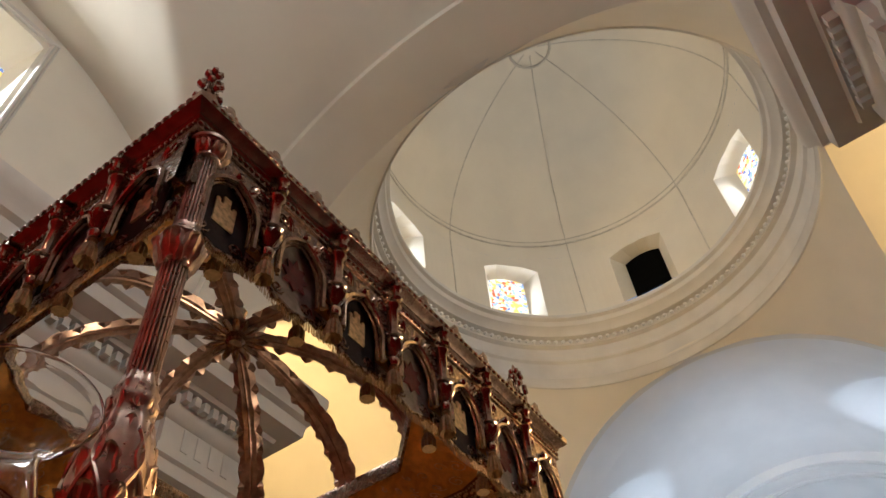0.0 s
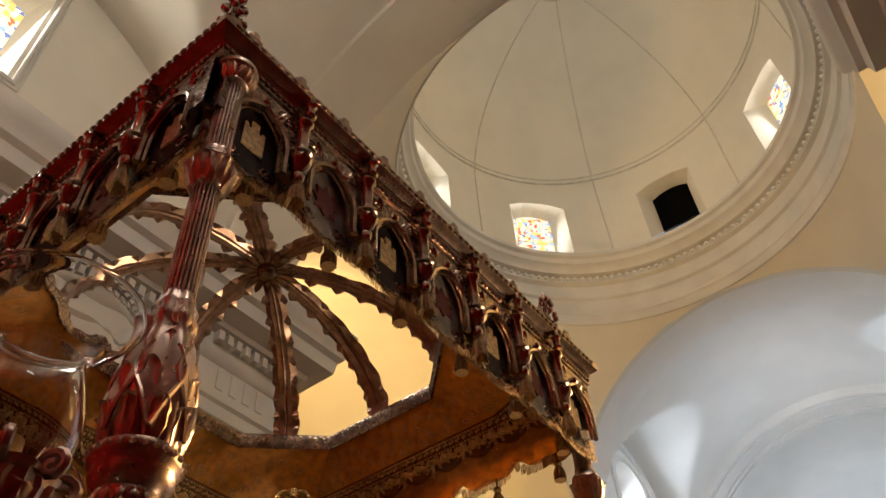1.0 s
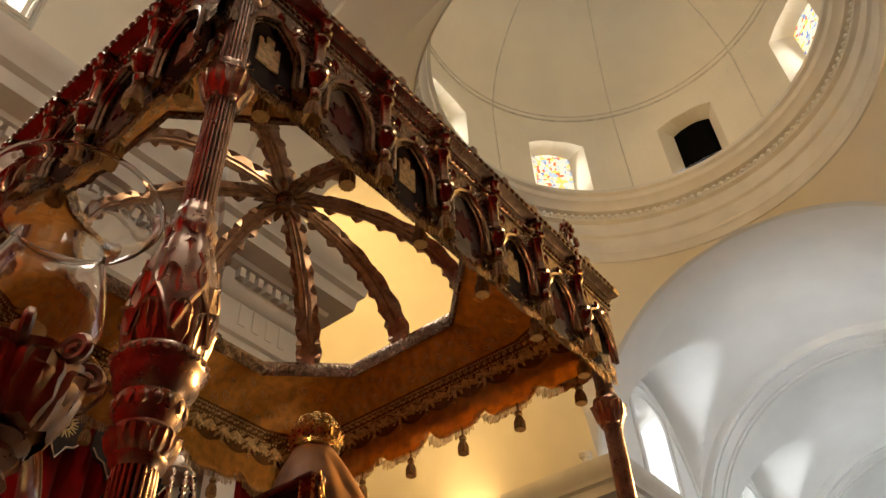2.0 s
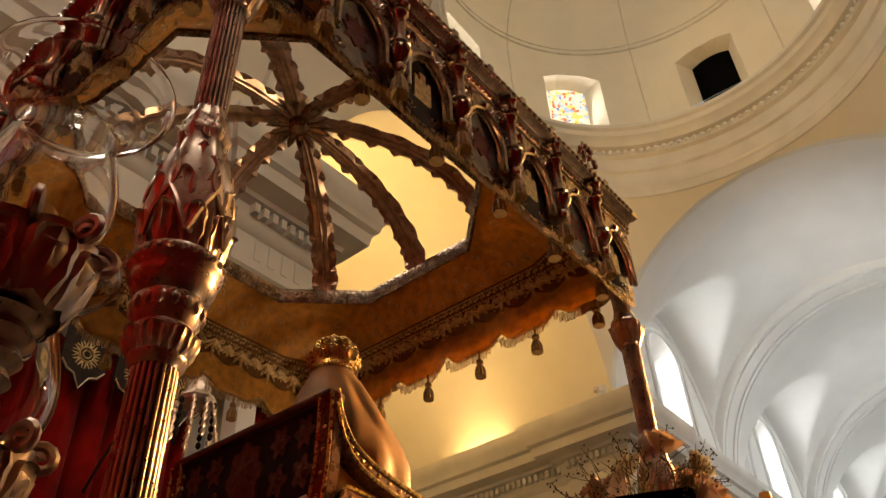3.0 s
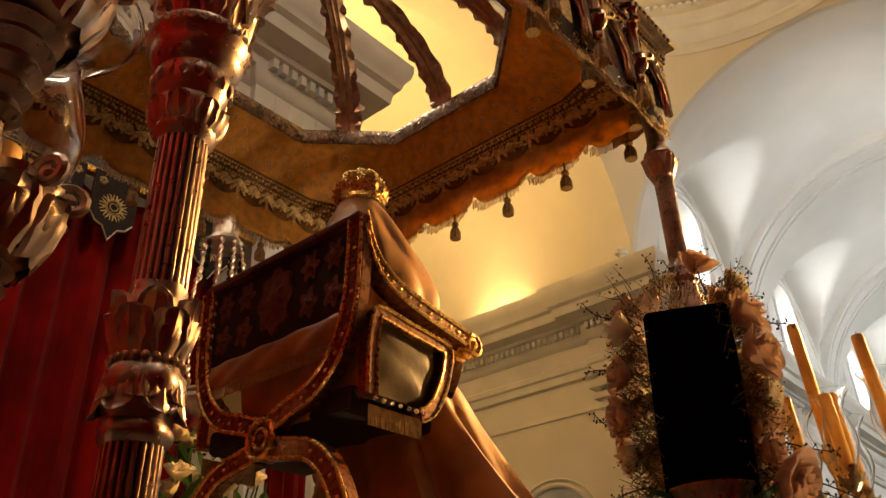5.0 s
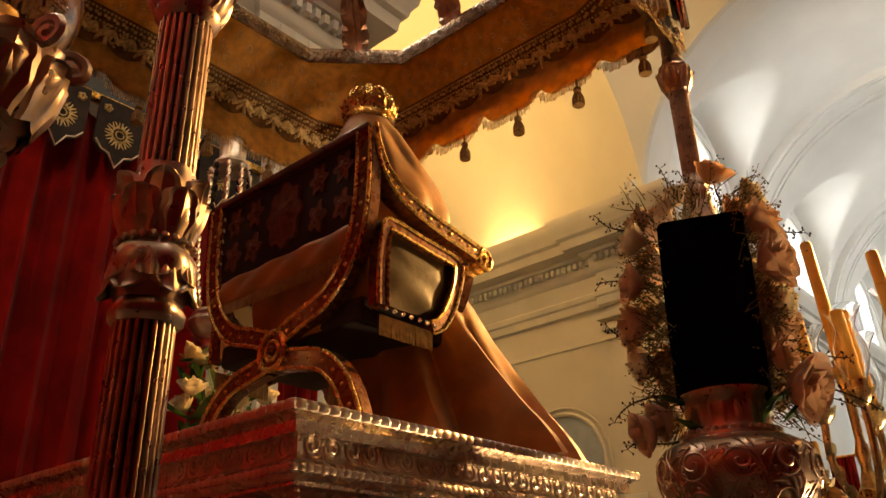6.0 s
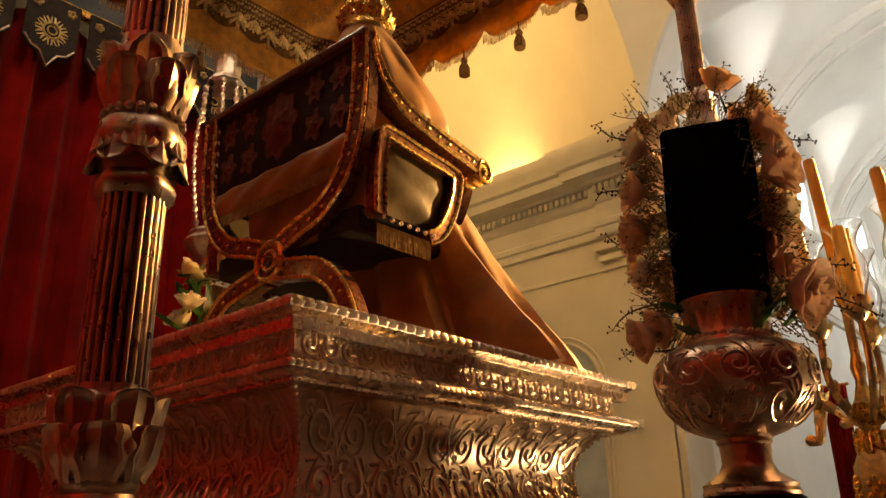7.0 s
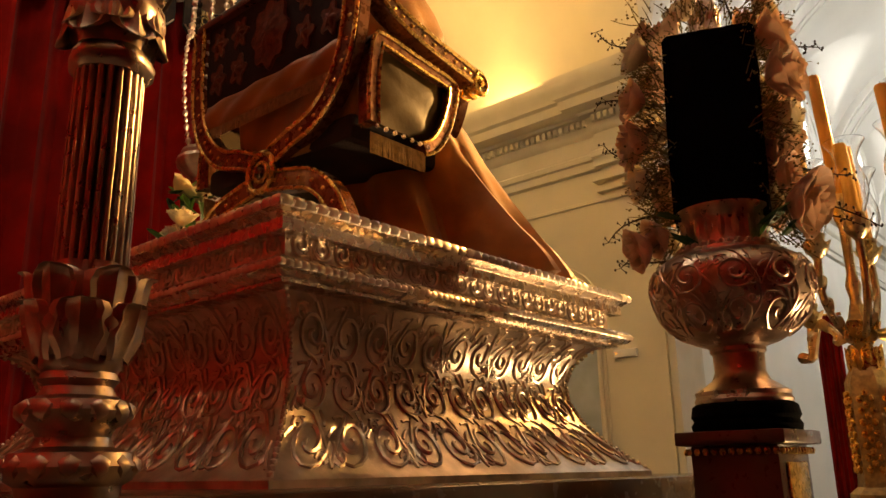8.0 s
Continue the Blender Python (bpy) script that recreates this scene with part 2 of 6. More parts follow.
def slab(bm, outline, m, depth):
    """A flat plate: outline in x and y, thickness along z, placed by the matrix m."""
    lo = [bm.verts.new(m @ Vector((x, y, 0))) for x, y in outline]
    hi = [bm.verts.new(m @ Vector((x, y, depth))) for x, y in outline]
    bm.faces.new(lo[::-1])
    bm.faces.new(hi)
    for i in range(len(lo)):
        j = (i + 1) % len(lo)
        bm.faces.new((lo[i], lo[j], hi[j], hi[i]))
    return bm


def ball(bm, x, y, z, r, sub=1, sq=(1, 1, 1)):
    bmesh.ops.create_icosphere(bm, subdivisions=sub, radius=r, matrix=Matrix.LocRotScale((x, y, z), None, sq))
    return bm


def offset_path(path, closed=False):
    """For each corner of a plan path, the mitred normal to its right."""
    n, out = len(path), []
    for i in range(n):
        dirs = []
        for a, b in ((i - 1, i), (i, i + 1)):
            if closed or (a >= 0 and b < n):
                d = Vector(path[b % n]) - Vector(path[a % n])
                dirs.append(Vector((d.y, -d.x)).normalized())
        m = sum(dirs, Vector((0, 0)))
        m.normalize()
        out.append(m / max(0.3, m.dot(dirs[0])))
    return out


def moulding(bm, path, prof, closed=False):
    """Sweeps a profile of (out, z) along a plan path, out to the right of it."""
    ns = offset_path(path, closed)
    rings = [[(p[0] + n.x * o, p[1] + n.y * o, z) for o, z in prof] for p, n in zip(path, ns)]
    if closed:
        rings.append(rings[0])
    return skin(bm, rings, False)


def arch_band(bm, r0, r1, axis, c, a0, a1, zc, seg=64):
    """Half ring of radius r0 to r1 round a level axis ('y' or 'x'), from a0 to a1 along it."""
    rings = []
    for i in range(seg + 1):
        t = math.pi * i / seg
        ring = []
        for r, a in ((r0, a0), (r0, a1), (r1, a1), (r1, a0)):
            u, z = c + r * math.cos(t), zc + r * math.sin(t)
            ring.append((u, a, z) if axis == "y" else (a, u, z))
        rings.append(ring)
    return skin(bm, rings, True)


def barrel(bm, axis, c, a0, a1, r, zc, lunettes=(), step=0.11, seg=84):
    """Barrel vault with cross vaults: lunettes are (place, half width, height, springing)."""
    n = max(2, int((a1 - a0) / step))
    rings = []
    for i in range(n + 1):
        a = a0 + (a1 - a0) * i / n
        ring = []
        for k in range(seg + 1):
            t = math.pi * k / seg
            u, z = r * math.cos(t), zc + r * math.sin(t)
            for p, w, h, s in lunettes:
                q = (a - p) / w
                if abs(q) < 1:
                    z = max(z, s + h * math.sqrt(1 - q * q))
            ring.append((c + u, a, z) if axis == "y" else (a, c + u, z))
        rings.append(ring)
    return skin(bm, rings, False)


def lunette_wall(bm, x, out, lun, win, y0, y1, zb, depth=0.45, splay=0.12, n=80):
    """Wall under a cross vault, with a splayed window: win is (y0, y1, sill, spring of its head, rise)."""
    p, w, h, s = lun
    wy0, wy1, sill, spring, rise = win

    def top(y):
        q = (y - p) / w
        return max(zb + 0.01, s + h * math.sqrt(max(0.0, 1 - q * q)))

    def head(y):
        q = (y - (wy0 + wy1) / 2) / ((wy1 - wy0) / 2)
        return spring + rise * math.sqrt(max(0.0, 1 - min(1.0, q * q)))

    ys = sorted({y0 + (y1 - y0) * i / n for i in range(n + 1)} | {wy0, wy1} | {wy0 + (wy1 - wy0) * i / 16 for i in range(17)})
    for a, b in zip(ys, ys[1:]):
        mid = (a + b) / 2
        if wy0 < mid < wy1:
            skin(bm, [[(x, a, zb), (x, b, zb)], [(x, a, sill), (x, b, sill)]], False)
            skin(bm, [[(x, a, head(a)), (x, b, head(b))], [(x, a, max(head(a), top(a))), (x, b, max(head(b), top(b)))]], False)
        else:
            skin(bm, [[(x, a, zb), (x, b, zb)], [(x, a, top(a)), (x, b, top(b))]], False)
    loop = [(wy0, sill), (wy1, sill)] + [(y, head(y)) for y in [wy1 + (wy0 - wy1) * i / 16 for i in range(17)]]
    cy, cz = (wy0 + wy1) / 2, (sill + spring) / 2
    inner = [(x, y, z) for y, z in loop]
    outer = [(x + out * depth, cy + (y - cy) * (1 - splay), cz + (z - cz) * (1 - splay)) for y, z in loop]
    skin(bm, [inner, outer], True)
    return [(y, z) for _, y, z in outer]


# ---- the church ----
XL, XR = CX - A, CX + A
Y0, Y1, YN, XE = -3.6, YC - A, 36.5, 5.2      # back wall, presbytery's end, nave's end, depth of the transepts past the crossing
LUN_P = (0.15, 3.2, 2.8, 7.8)
structure("floor", box(bmesh.new(), CX - A - XE - 0.6, CX + A + XE + 0.6, Y0 - 0.6, YN + 0.6, -0.3, 0.0), M_FLOOR, "polished brown marble church floor", "floor", False)
CORNICE = [(0, 5.92), (0.06, 5.95), (0.06, 6.08), (0.09, 6.11), (0.09, 6.2), (0.04, 6.24), (0.04, 6.52), (0.09, 6.56), (0.11, 6.64), (0.11, 6.80), (0.21, 6.83), (0.23, 6.88),
           (0.42, 6.93), (0.44, 7.08), (0.50, 7.12), (0.52, 7.2), (0.58, 7.28), (0.60, 7.38), (0.60, 7.46), (-0.2, 7.48)]
for s, side in ((-1, "west"), (1, "east")):
    W = CX + s * A
    lo, hi = (W - 0.5, W) if s < 0 else (W, W + 0.5)
    structure("wall_presbytery_" + side, box(bmesh.new(), lo, hi, Y0, Y1, 0, 7.45), M_PLASTER, "smooth cream plastered presbytery wall", "wall", False)
    structure("wall_nave_" + side, box(bmesh.new(), lo, hi, YC + A, YN, 0, 7.45), M_WHITE, "white plastered nave wall", "wall", False)
    ex0, ex1 = (W - XE, W - 0.5) if s < 0 else (W + 0.5, W + XE)
    structure("wall_transept_near_" + side, box(bmesh.new(), ex0, ex1, Y1 - 0.5, Y1, 0, 7.45), M_PLASTER, "cream plastered transept wall", "wall", False)
    structure("wall_transept_far_" + side, box(bmesh.new(), ex0, ex1, YC + A, YC + A + 0.5, 0, 7.45), M_PLASTER, "cream plastered transept wall with mouldings", "wall", False)
    e0, e1 = (W - XE - 0.5, W - XE) if s < 0 else (W + XE, W + XE + 0.5)
    structure("wall_transept_end_" + side, box(bmesh.new(), e0, e1, Y1 - 0.5, YC + A + 0.5, 0, 11.4), M_PLASTER, "cream plastered end wall of transept", "wall", False)
    # entablature, broken forward over the piers
    near = [(W, Y0), (W, 3.62), (W - s * 0.08, 3.62), (W - s * 0.08, Y1 + 0.08), (W + s * 0.9, Y1 + 0.08), (W + s * 0.9, Y1), (W + s * XE, Y1)]
    far = [(W + s * XE, YC + A), (W + s * 0.95, YC + A), (W + s * 0.95, YC + A - 0.1), (W - s * 0.1, YC + A - 0.1), (W - s * 0.1, YC + A + 0.9), (W, YC + A + 0.9), (W, YN)]
    for tag, path in (("near", near), ("far", far)):
        if s > 0:
            path = path[::-1]
        structure("trim_cornice_" + tag + "_" + side, moulding(bmesh.new(), path, CORNICE), M_TRIM, "deep moulded white plaster cornice with dentils", "cornice")
        bm = bmesh.new()
        ns = offset_path(path)
        for (a, b) in zip(path, path[1:]):
            d = Vector(b) - Vector(a)
            L = d.length
            if L < 0.3:
                continue
            d.normalize()
            nrm = Vector((d.y, -d.x))
            if a[1] > 13 or b[1] > 13:
                L = min(L, 6.0) if a[1] < 13 else 0
            for k in range(int(L / 0.115)):
                c = Vector(a) + d * (0.06 + 0.115 * k) + nrm * 0.15
                if abs(d.x) > 0.5:
                    box(bm, c.x - 0.033, c.x + 0.033, c.y - 0.045, c.y + 0.045, 6.69, 6.80)
                else:
                    box(bm, c.x - 0.045, c.x + 0.045, c.y - 0.033, c.y + 0.033, 6.69, 6.80)
        tagged(structure("trim_dentils_" + tag + "_" + side, bm, M_TRIM, "row of small white dentil blocks under the cornice", "dentils", False), kind="stuff")
    # pilasters on the crossing piers, with fluted blocks in the frieze
    bm = bmesh.new()
    for ya, yb, nx in ((3.64, Y1 + 0.06, 1), (YC + A - 0.06, YC + A + 0.86, 1)):
        x0, x1 = sorted((W - s * 0.06, W + s * 0.05))
        box(bm, x0, x1, ya, yb, 0, 5.93)
    for k in range(4):
        y = 3.86 + 0.17 * k
        x0, x1 = sorted((W - s * 0.13, W - s * 0.1))
        box(bm, x0, x1, y - 0.045, y + 0.045, 6.26, 6.51, 0.008)
    structure("trim_pilaster_" + side, bm, M_TRIM, "flat white pilasters with fluted frieze blocks", "pilaster", False)
    bm = bmesh.new()
    x0, x1 = sorted((W + s * 0.08, W + s * 0.9))
    box(bm, x0, x1, YC + A - 0.07, YC + A + 0.02, 0, 5.93)
    box(bm, x0 - 0.05, x1 + 0.05, YC + A - 0.12, YC + A + 0.02, 5.35, 5.42, 0.01)
    box(bm, x0 - 0.09, x1 + 0.09, YC + A - 0.16, YC + A + 0.02, 5.5, 5.6, 0.01)
    box(bm, x0 - 0.14, x1 + 0.14, YC + A - 0.2, YC + A + 0.02, 5.68, 5.78, 0.01)
    structure("trim_transept_pilaster_" + side, bm, M_PLASTER, "cream pilaster with stepped capital on the transept wall", "pilaster", False)
    # lunettes, windows
    bm = bmesh.new()
    pane = lunette_wall(bm, W, s, LUN_P, (-0.65, 0.95, 8.35, 10.15, 0.06), Y0, Y1 - 0.8, 7.46, 0.5)
    structure("wall_lunette_presbytery_" + side, bm, M_PLASTER, "cream lunette wall with a splayed rectangular window", "wall", False)
    wm = slab(bmesh.new(), pane, Matrix(((0, 0, s, W + s * 0.5), (1, 0, 0, 0), (0, 1, 0, 0), (0, 0, 0, 1))), 0.03)
    structure("window_presbytery_" + side, wm, M_STAINED, "stained glass window with warm coloured leaded panes", "window", False)
    bm = bmesh.new()
    ya, yb, za, zb = -0.72, 1.02, 8.28, 10.28
    for o, q in ((0.0, 0.035), (0.06, 0.02)):
        pts = [(W - s * 0.02, ya - o, za - o), (W - s * 0.02, yb + o, za - o), (W - s * 0.02, yb + o, zb + o), (W - s * 0.02, ya - o, zb + o), (W - s * 0.02, ya - o, za - o)]
        tube(bm, pts, q, 6)
    structure("trim_window_frame_" + side, bm, M_TRIM, "moulded plaster frame round the presbytery window", "window frame")
    for i, yb in enumerate(NAVE_BAYS):
        lun = (yb, 1.85, 3.0, 7.75)
        bm = bmesh.new()
        pane = lunette_wall(bm, W, s, lun, (yb - 0.62, yb + 0.62, 8.0, 9.75, 0.45), yb - 2.75, yb + 2.75, 7.46, 0.55)
        structure("wall_lunette_nave_%s_%d" % (side, i + 1), bm, M_WHITE, "white lunette wall with an arched window", "wall", False)
        g = slab(bmesh.new(), pane, Matrix(((0, 0, s, W + s * 0.5), (1, 0, 0, 0), (0, 1, 0, 0), (0, 0, 0, 1))), 0.01)
        g = structure("window_nave_%s_%d" % (side, i + 1), g, M_GLASS, "bright clear arched nave window", "window", False)
        g.visible_shadow = False
        bm = bmesh.new()
        ring = [(W - s * 0.02, yb + 0.95 * math.cos(t) * 0.85, max(7.9, 9.75 + 0.78 * math.sin(t))) for t in [math.pi * k / 24 for k in range(25)]]
        ring = [(W - s * 0.02, yb + 0.81, 7.9)] + ring + [(W - s * 0.02, yb - 0.81, 7.9)]
        tube(bm, ring, 0.04, 6)
        lring = [(W - s * 0.015, yb + 1.72 * math.cos(t), 7.75 + 2.55 * math.sin(t)) for t in [math.pi * k / 40 for k in range(41)]]
        tube(bm, lring, 0.05, 6)
        structure("trim_nave_window_%s_%d" % (side, i + 1), bm, M_WHITE, "moulded white arches round the nave window", "trim")
    # transept vault and arch
    a0, a1 = sorted((W + s * 0.9, W + s * XE))
    vt = structure("ceiling_transept_" + side, barrel(bmesh.new(), "x", YC, a0, a1, A + 0.3, ZS, (), 0.4), M_PLASTER, "cream plaster barrel vault in warm light", "vault")
    b0, b1 = sorted((W, W + s * 0.9))
    structure("trim_transept_arch_" + side, arch_band(bmesh.new(), A, A + 0.45, "x", YC, b0, b1, ZS), M_PLASTER, "broad plain cream transept arch", "arch")
structure("wall_back", box(bmesh.new(), XL - 0.5, XR + 0.5, Y0 - 0.5, Y0, 0, 11.6), M_PLASTER, "plain wall behind the altar", "wall", False)
structure("wall_nave_end", box(bmesh.new(), XL - 0.5, XR + 0.5, YN, YN + 0.5, 0, 11.6), M_WHITE, "white end wall of the nave", "wall", False)
structure("ceiling_presbytery", barrel(bmesh.new(), "y", CX, Y0, 3.64, A + 0.12, ZS, [LUN_P]), M_PLASTER, "cream barrel vault with window lunettes", "vault")
structure("ceiling_nave", barrel(bmesh.new(), "y", CX, YC + A + 0.85, YN, A + 0.22, ZS, [(y, 1.85, 3.0, 7.75) for y in NAVE_BAYS]), M_WHITE, "white barrel vault with deep window lunettes", "vault")
structure("trim_presbytery_arch", arch_band(bmesh.new(), A, A + 0.32, "y", CX, 3.62, Y1, ZS), M_PLASTER, "broad plain cream presbytery arch", "arch")
structure("trim_nave_arch", arch_band(bmesh.new(), A, A + 0.32, "y", CX, YC + A, YC + A + 0.14, ZS), M_PLASTER, "narrow cream edge of the nave arch", "arch")
structure("trim_nave_arch_soffit", arch_band(bmesh.new(), A + 0.03, A + 0.32, "y", CX, YC + A + 0.14, YC + A + 0.9, ZS), M_WHITE, "white soffit of the nave arch", "arch")
for i, y in enumerate((16.35, 21.75, 27.15)):
    bm = arch_band(bmesh.new(), A + 0.06, A + 0.3, "y", CX, y - 0.42, y + 0.42, ZS)
    for o in (-0.43, -0.27, 0.17, 0.33):
        arch_band(bm, A + 0.02, A + 0.1, "y", CX, y + o, y + o + 0.10, ZS)
    structure("trim_nave_rib_%d" % (i + 1), bm, M_WHITE, "white transverse vault rib with moulded edges", "rib")

# pendentives, ring and dome
bm = bmesh.new()
for q in range(4):
    rows = []
    for i in range(25):
        z = A * i / 24
        rho = math.sqrt(2 * A * A - z * z)
        t0, t1 = math.acos(min(1, A / rho)), math.asin(min(1, A / rho))
        rows.append([(CX + rho * math.cos(t0 + (t1 - t0) * k / 20 + q * math.pi / 2), YC + rho * math.sin(t0 + (t1 - t0) * k / 20 + q * math.pi / 2), ZS + z) for k in range(21)])
    skin(bm, rows, False)
bmesh.ops.remove_doubles(bm, verts=bm.verts, dist=0.002)
structure("ceiling_pendentives", bm, M_PLASTER, "smooth cream pendentives under the dome", "pendentive")
ZR = ZS + A
RING = [(A + 0.1, ZR - 0.02), (A - 0.03, ZR), (A - 0.05, ZR + 0.08), (A + 0.0, ZR + 0.12), (A + 0.0, ZR + 0.2), (A - 0.02, ZR + 0.23), (A + 0.03, ZR + 0.32), (A + 0.03, ZR + 0.62), (A - 0.02, ZR + 0.66), (A - 0.02, ZR + 0.72),
        (A + 0.02, ZR + 0.76), (A + 0.02, ZR + 0.98), (A - 0.06, ZR + 1.02), (A - 0.06, ZR + 1.06), (A - 0.02, ZR + 1.07), (A - 0.02, ZR + 1.18), (A - 0.12, ZR + 1.2), (A - 0.16, ZR + 1.3), (A - 0.24, ZR + 1.36), (A - 0.26, ZR + 1.46), (A - 0.32, ZR + 1.5), (A - 0.32, ZR + 1.58), (A + 0.1, ZR + 1.6)]
structure("trim_dome_ring", lathe(bmesh.new(), RING, 128, CX, YC, cap=False), M_TRIM, "moulded cream ring cornice at the foot of the dome", "cornice")
bm = bmesh.new()
for k in range(150):
    a = 2 * math.pi * k / 150
    ball(bm, CX + (A - 0.05) * math.cos(a), YC + (A - 0.05) * math.sin(a), ZR + 1.125, 0.045)
tagged(structure("trim_dome_beads", bm, M_WHITE, "row of white beads round the dome ring", "beads"), kind="stuff")
# dome: upright zone with eight splayed windows, then the shell
RD, ZD = A + 0.02, 14.25
bm = bmesh.new()
SEG = 144
WIN = [(47 + 45 * k) % 360 for k in range(8)]


def off(a):
    return min(((a - w + 180) % 360 - 180 for w in WIN), key=abs)


def on_wall(a, z, r=RD):
    return (CX + r * math.cos(radians(a)), YC + r * math.sin(radians(a)), z)


edges = sorted({360.0 * k / SEG for k in range(SEG)} | {(w + d) % 360 for w in WIN for d in (-9.75, 9.75)})
edges.append(360.0 + edges[0])
for a, b in zip(edges, edges[1:]):
    m = (a + b) / 2
    spans = [(ZR + 1.5, 12.85), (14.35, 14.6)] if abs(off(m)) < 9.75 else [(ZR + 1.5, 14.6)]
    for z0, z1 in spans:
        skin(bm, [[on_wall(a, z0), on_wall(b, z0)], [on_wall(a, z1), on_wall(b, z1)]], False)
for w in WIN:
    loop = [(-9.75, 12.85), (9.75, 12.85), (9.75, 14.2), (5, 14.33), (0, 14.37), (-5, 14.33), (-9.75, 14.2)]
    small = [(-6.3, 13.3), (6.3, 13.3), (6.3, 14.25), (3.2, 14.34), (0, 14.37), (-3.2, 14.34), (-6.3, 14.25)]
    skin(bm, [[on_wall(w + d, z) for d, z in loop], [on_wall(w + d * 0.9, z, RD + 0.42) for d, z in small]], True)
    skin(bm, [[on_wall(w + 9.75, 14.2), on_wall(w + 9.75, 14.36)], [on_wall(w + 5, 14.33), on_wall(w + 5, 14.36)], [on_wall(w, 14.37), on_wall(w, 14.371)], [on_wall(w - 5, 14.33), on_wall(w - 5, 14.36)], [on_wall(w - 9.75, 14.2), on_wall(w - 9.75, 14.36)]], False)
bmesh.ops.remove_doubles(bm, verts=bm.verts, dist=0.003)
structure("wall_dome", bm, M_PLASTER, "cream upright zone of the dome with splayed window niches", "wall", False)
shell = [(RD * math.cos(t), 14.6 + 3.1 * math.sin(t)) for t in [math.pi / 2 * k / 28 for k in range(28)]] + [(0.02, 17.7)]
structure("ceiling_dome", lathe(bmesh.new(), shell, 96, CX, YC, cap=False), M_PLASTER, "smooth cream dome shell", "dome")
bm = bmesh.new()
for k in range(8):
    a = radians(24.5 + 45 * k)
    tube(bm, [(CX + (RD - 0.01) * math.cos(a), YC + (RD - 0.01) * math.sin(a), 12.6)] + [(CX + (r - 0.01) * math.cos(a), YC + (r - 0.01) * math.sin(a), z) for r, z in shell[:-1]], 0.013, 6)
ring15 = [(CX + (RD - 0.04) * math.cos(2 * math.pi * k / 96), YC + (RD - 0.04) * math.sin(2 * math.pi * k / 96), 15.0) for k in range(97)]
tube(bm, ring15, 0.022, 6)
tube(bm, [(CX + (RD - 0.06) * math.cos(2 * math.pi * k / 96), YC + (RD - 0.06) * math.sin(2 * math.pi * k / 96), 15.12) for k in range(97)], 0.013, 6)
tube(bm, [(CX + 0.45 * math.cos(2 * math.pi * k / 48), YC + 0.45 * math.sin(2 * math.pi * k / 48), 17.66) for k in range(49)], 0.03, 6)
structure("trim_dome_ribs", bm, M_LINE, "thin raised ribs and moulding on the dome", "ribs")
for k, w in enumerate(WIN):
    small = [(-5.8, 13.28), (5.8, 13.28), (5.8, 14.26), (2.9, 14.35), (0, 14.38), (-2.9, 14.35), (-5.8, 14.26)]
    dark = k in (1,)
    bm = bmesh.new()
    inn = [bm.verts.new(on_wall(w + d, z, RD + 0.40)) for d, z in small]
    outr = [bm.verts.new(on_wall(w + d, z, RD + 0.44)) for d, z in small]
    bm.faces.new(inn[::-1]), bm.faces.new(outr)
    for i in range(7):
        j = (i + 1) % 7
        bm.faces.new((inn[i], inn[j], outr[j], outr[i]))
    structure("window_dome_%d" % (k + 1), bm, M_BLACK if dark else M_STAINED, "dark blind dome window" if dark else "stained glass dome window in yellow and blue", "window", False)
# ---- pieces of ornament ----
def leaf(bm, m, w, h, curl=0.5, belly=0.2, nu=8, nv=10, lobes=3):
    """An acanthus leaf: it grows along local z, bends out along x, spreads along y."""
    rows = []
    for j in range(nv + 1):
        v = j / nv
        half = w * (math.sin(math.pi * min(1, 0.14 + 0.85 * v)) ** 0.6) * (1 + 0.10 * math.cos(2 * math.pi * lobes * v + 0.6))
        ang = curl * 2.6 * max(0.0, v - 0.55)
        x = belly * h * math.sin(math.pi * v * 0.75) + h * 0.35 * math.sin(ang) * max(0, v - 0.5)
        z = h * (v - 0.55 * max(0.0, v - 0.72) * curl * 2.2)
        row = []
        for i in range(nu + 1):
            u = 2 * i / nu - 1
            vein = 0.16 * half * math.cos(2.5 * math.pi * u) * (0.4 + 0.6 * v)
            row.append(m @ Vector((x - 0.30 * half * u * u + vein, half * u, z - 0.10 * h * abs(u) * (1 - v))))
        rows.append(row)
    return skin(bm, rows, False)


def spiral(cx, cy, r, turns, start, sign, n=22):
    pts = []
    for i in range(n + 1):
        t = i / n
        k = r * (1 - t) ** 0.85 + 0.08 * r
        a = start + sign * 2 * math.pi * turns * t
        pts.append((cx + k * math.cos(a), cy + k * math.sin(a)))
    return pts


def ridge(bm, pts, radius, place, seg=5):
    """A raised line: points in the plane of a panel, put on it by place(u, v, lift)."""
    n = len(pts)
    tube(bm, [place(u, v, radius * 0.35) for u, v in pts], [radius * (0.55 + 0.45 * math.sin(math.pi * min(1, 0.15 + 0.8 * (1 - i / n)))) for i in range(n)], seg, True)


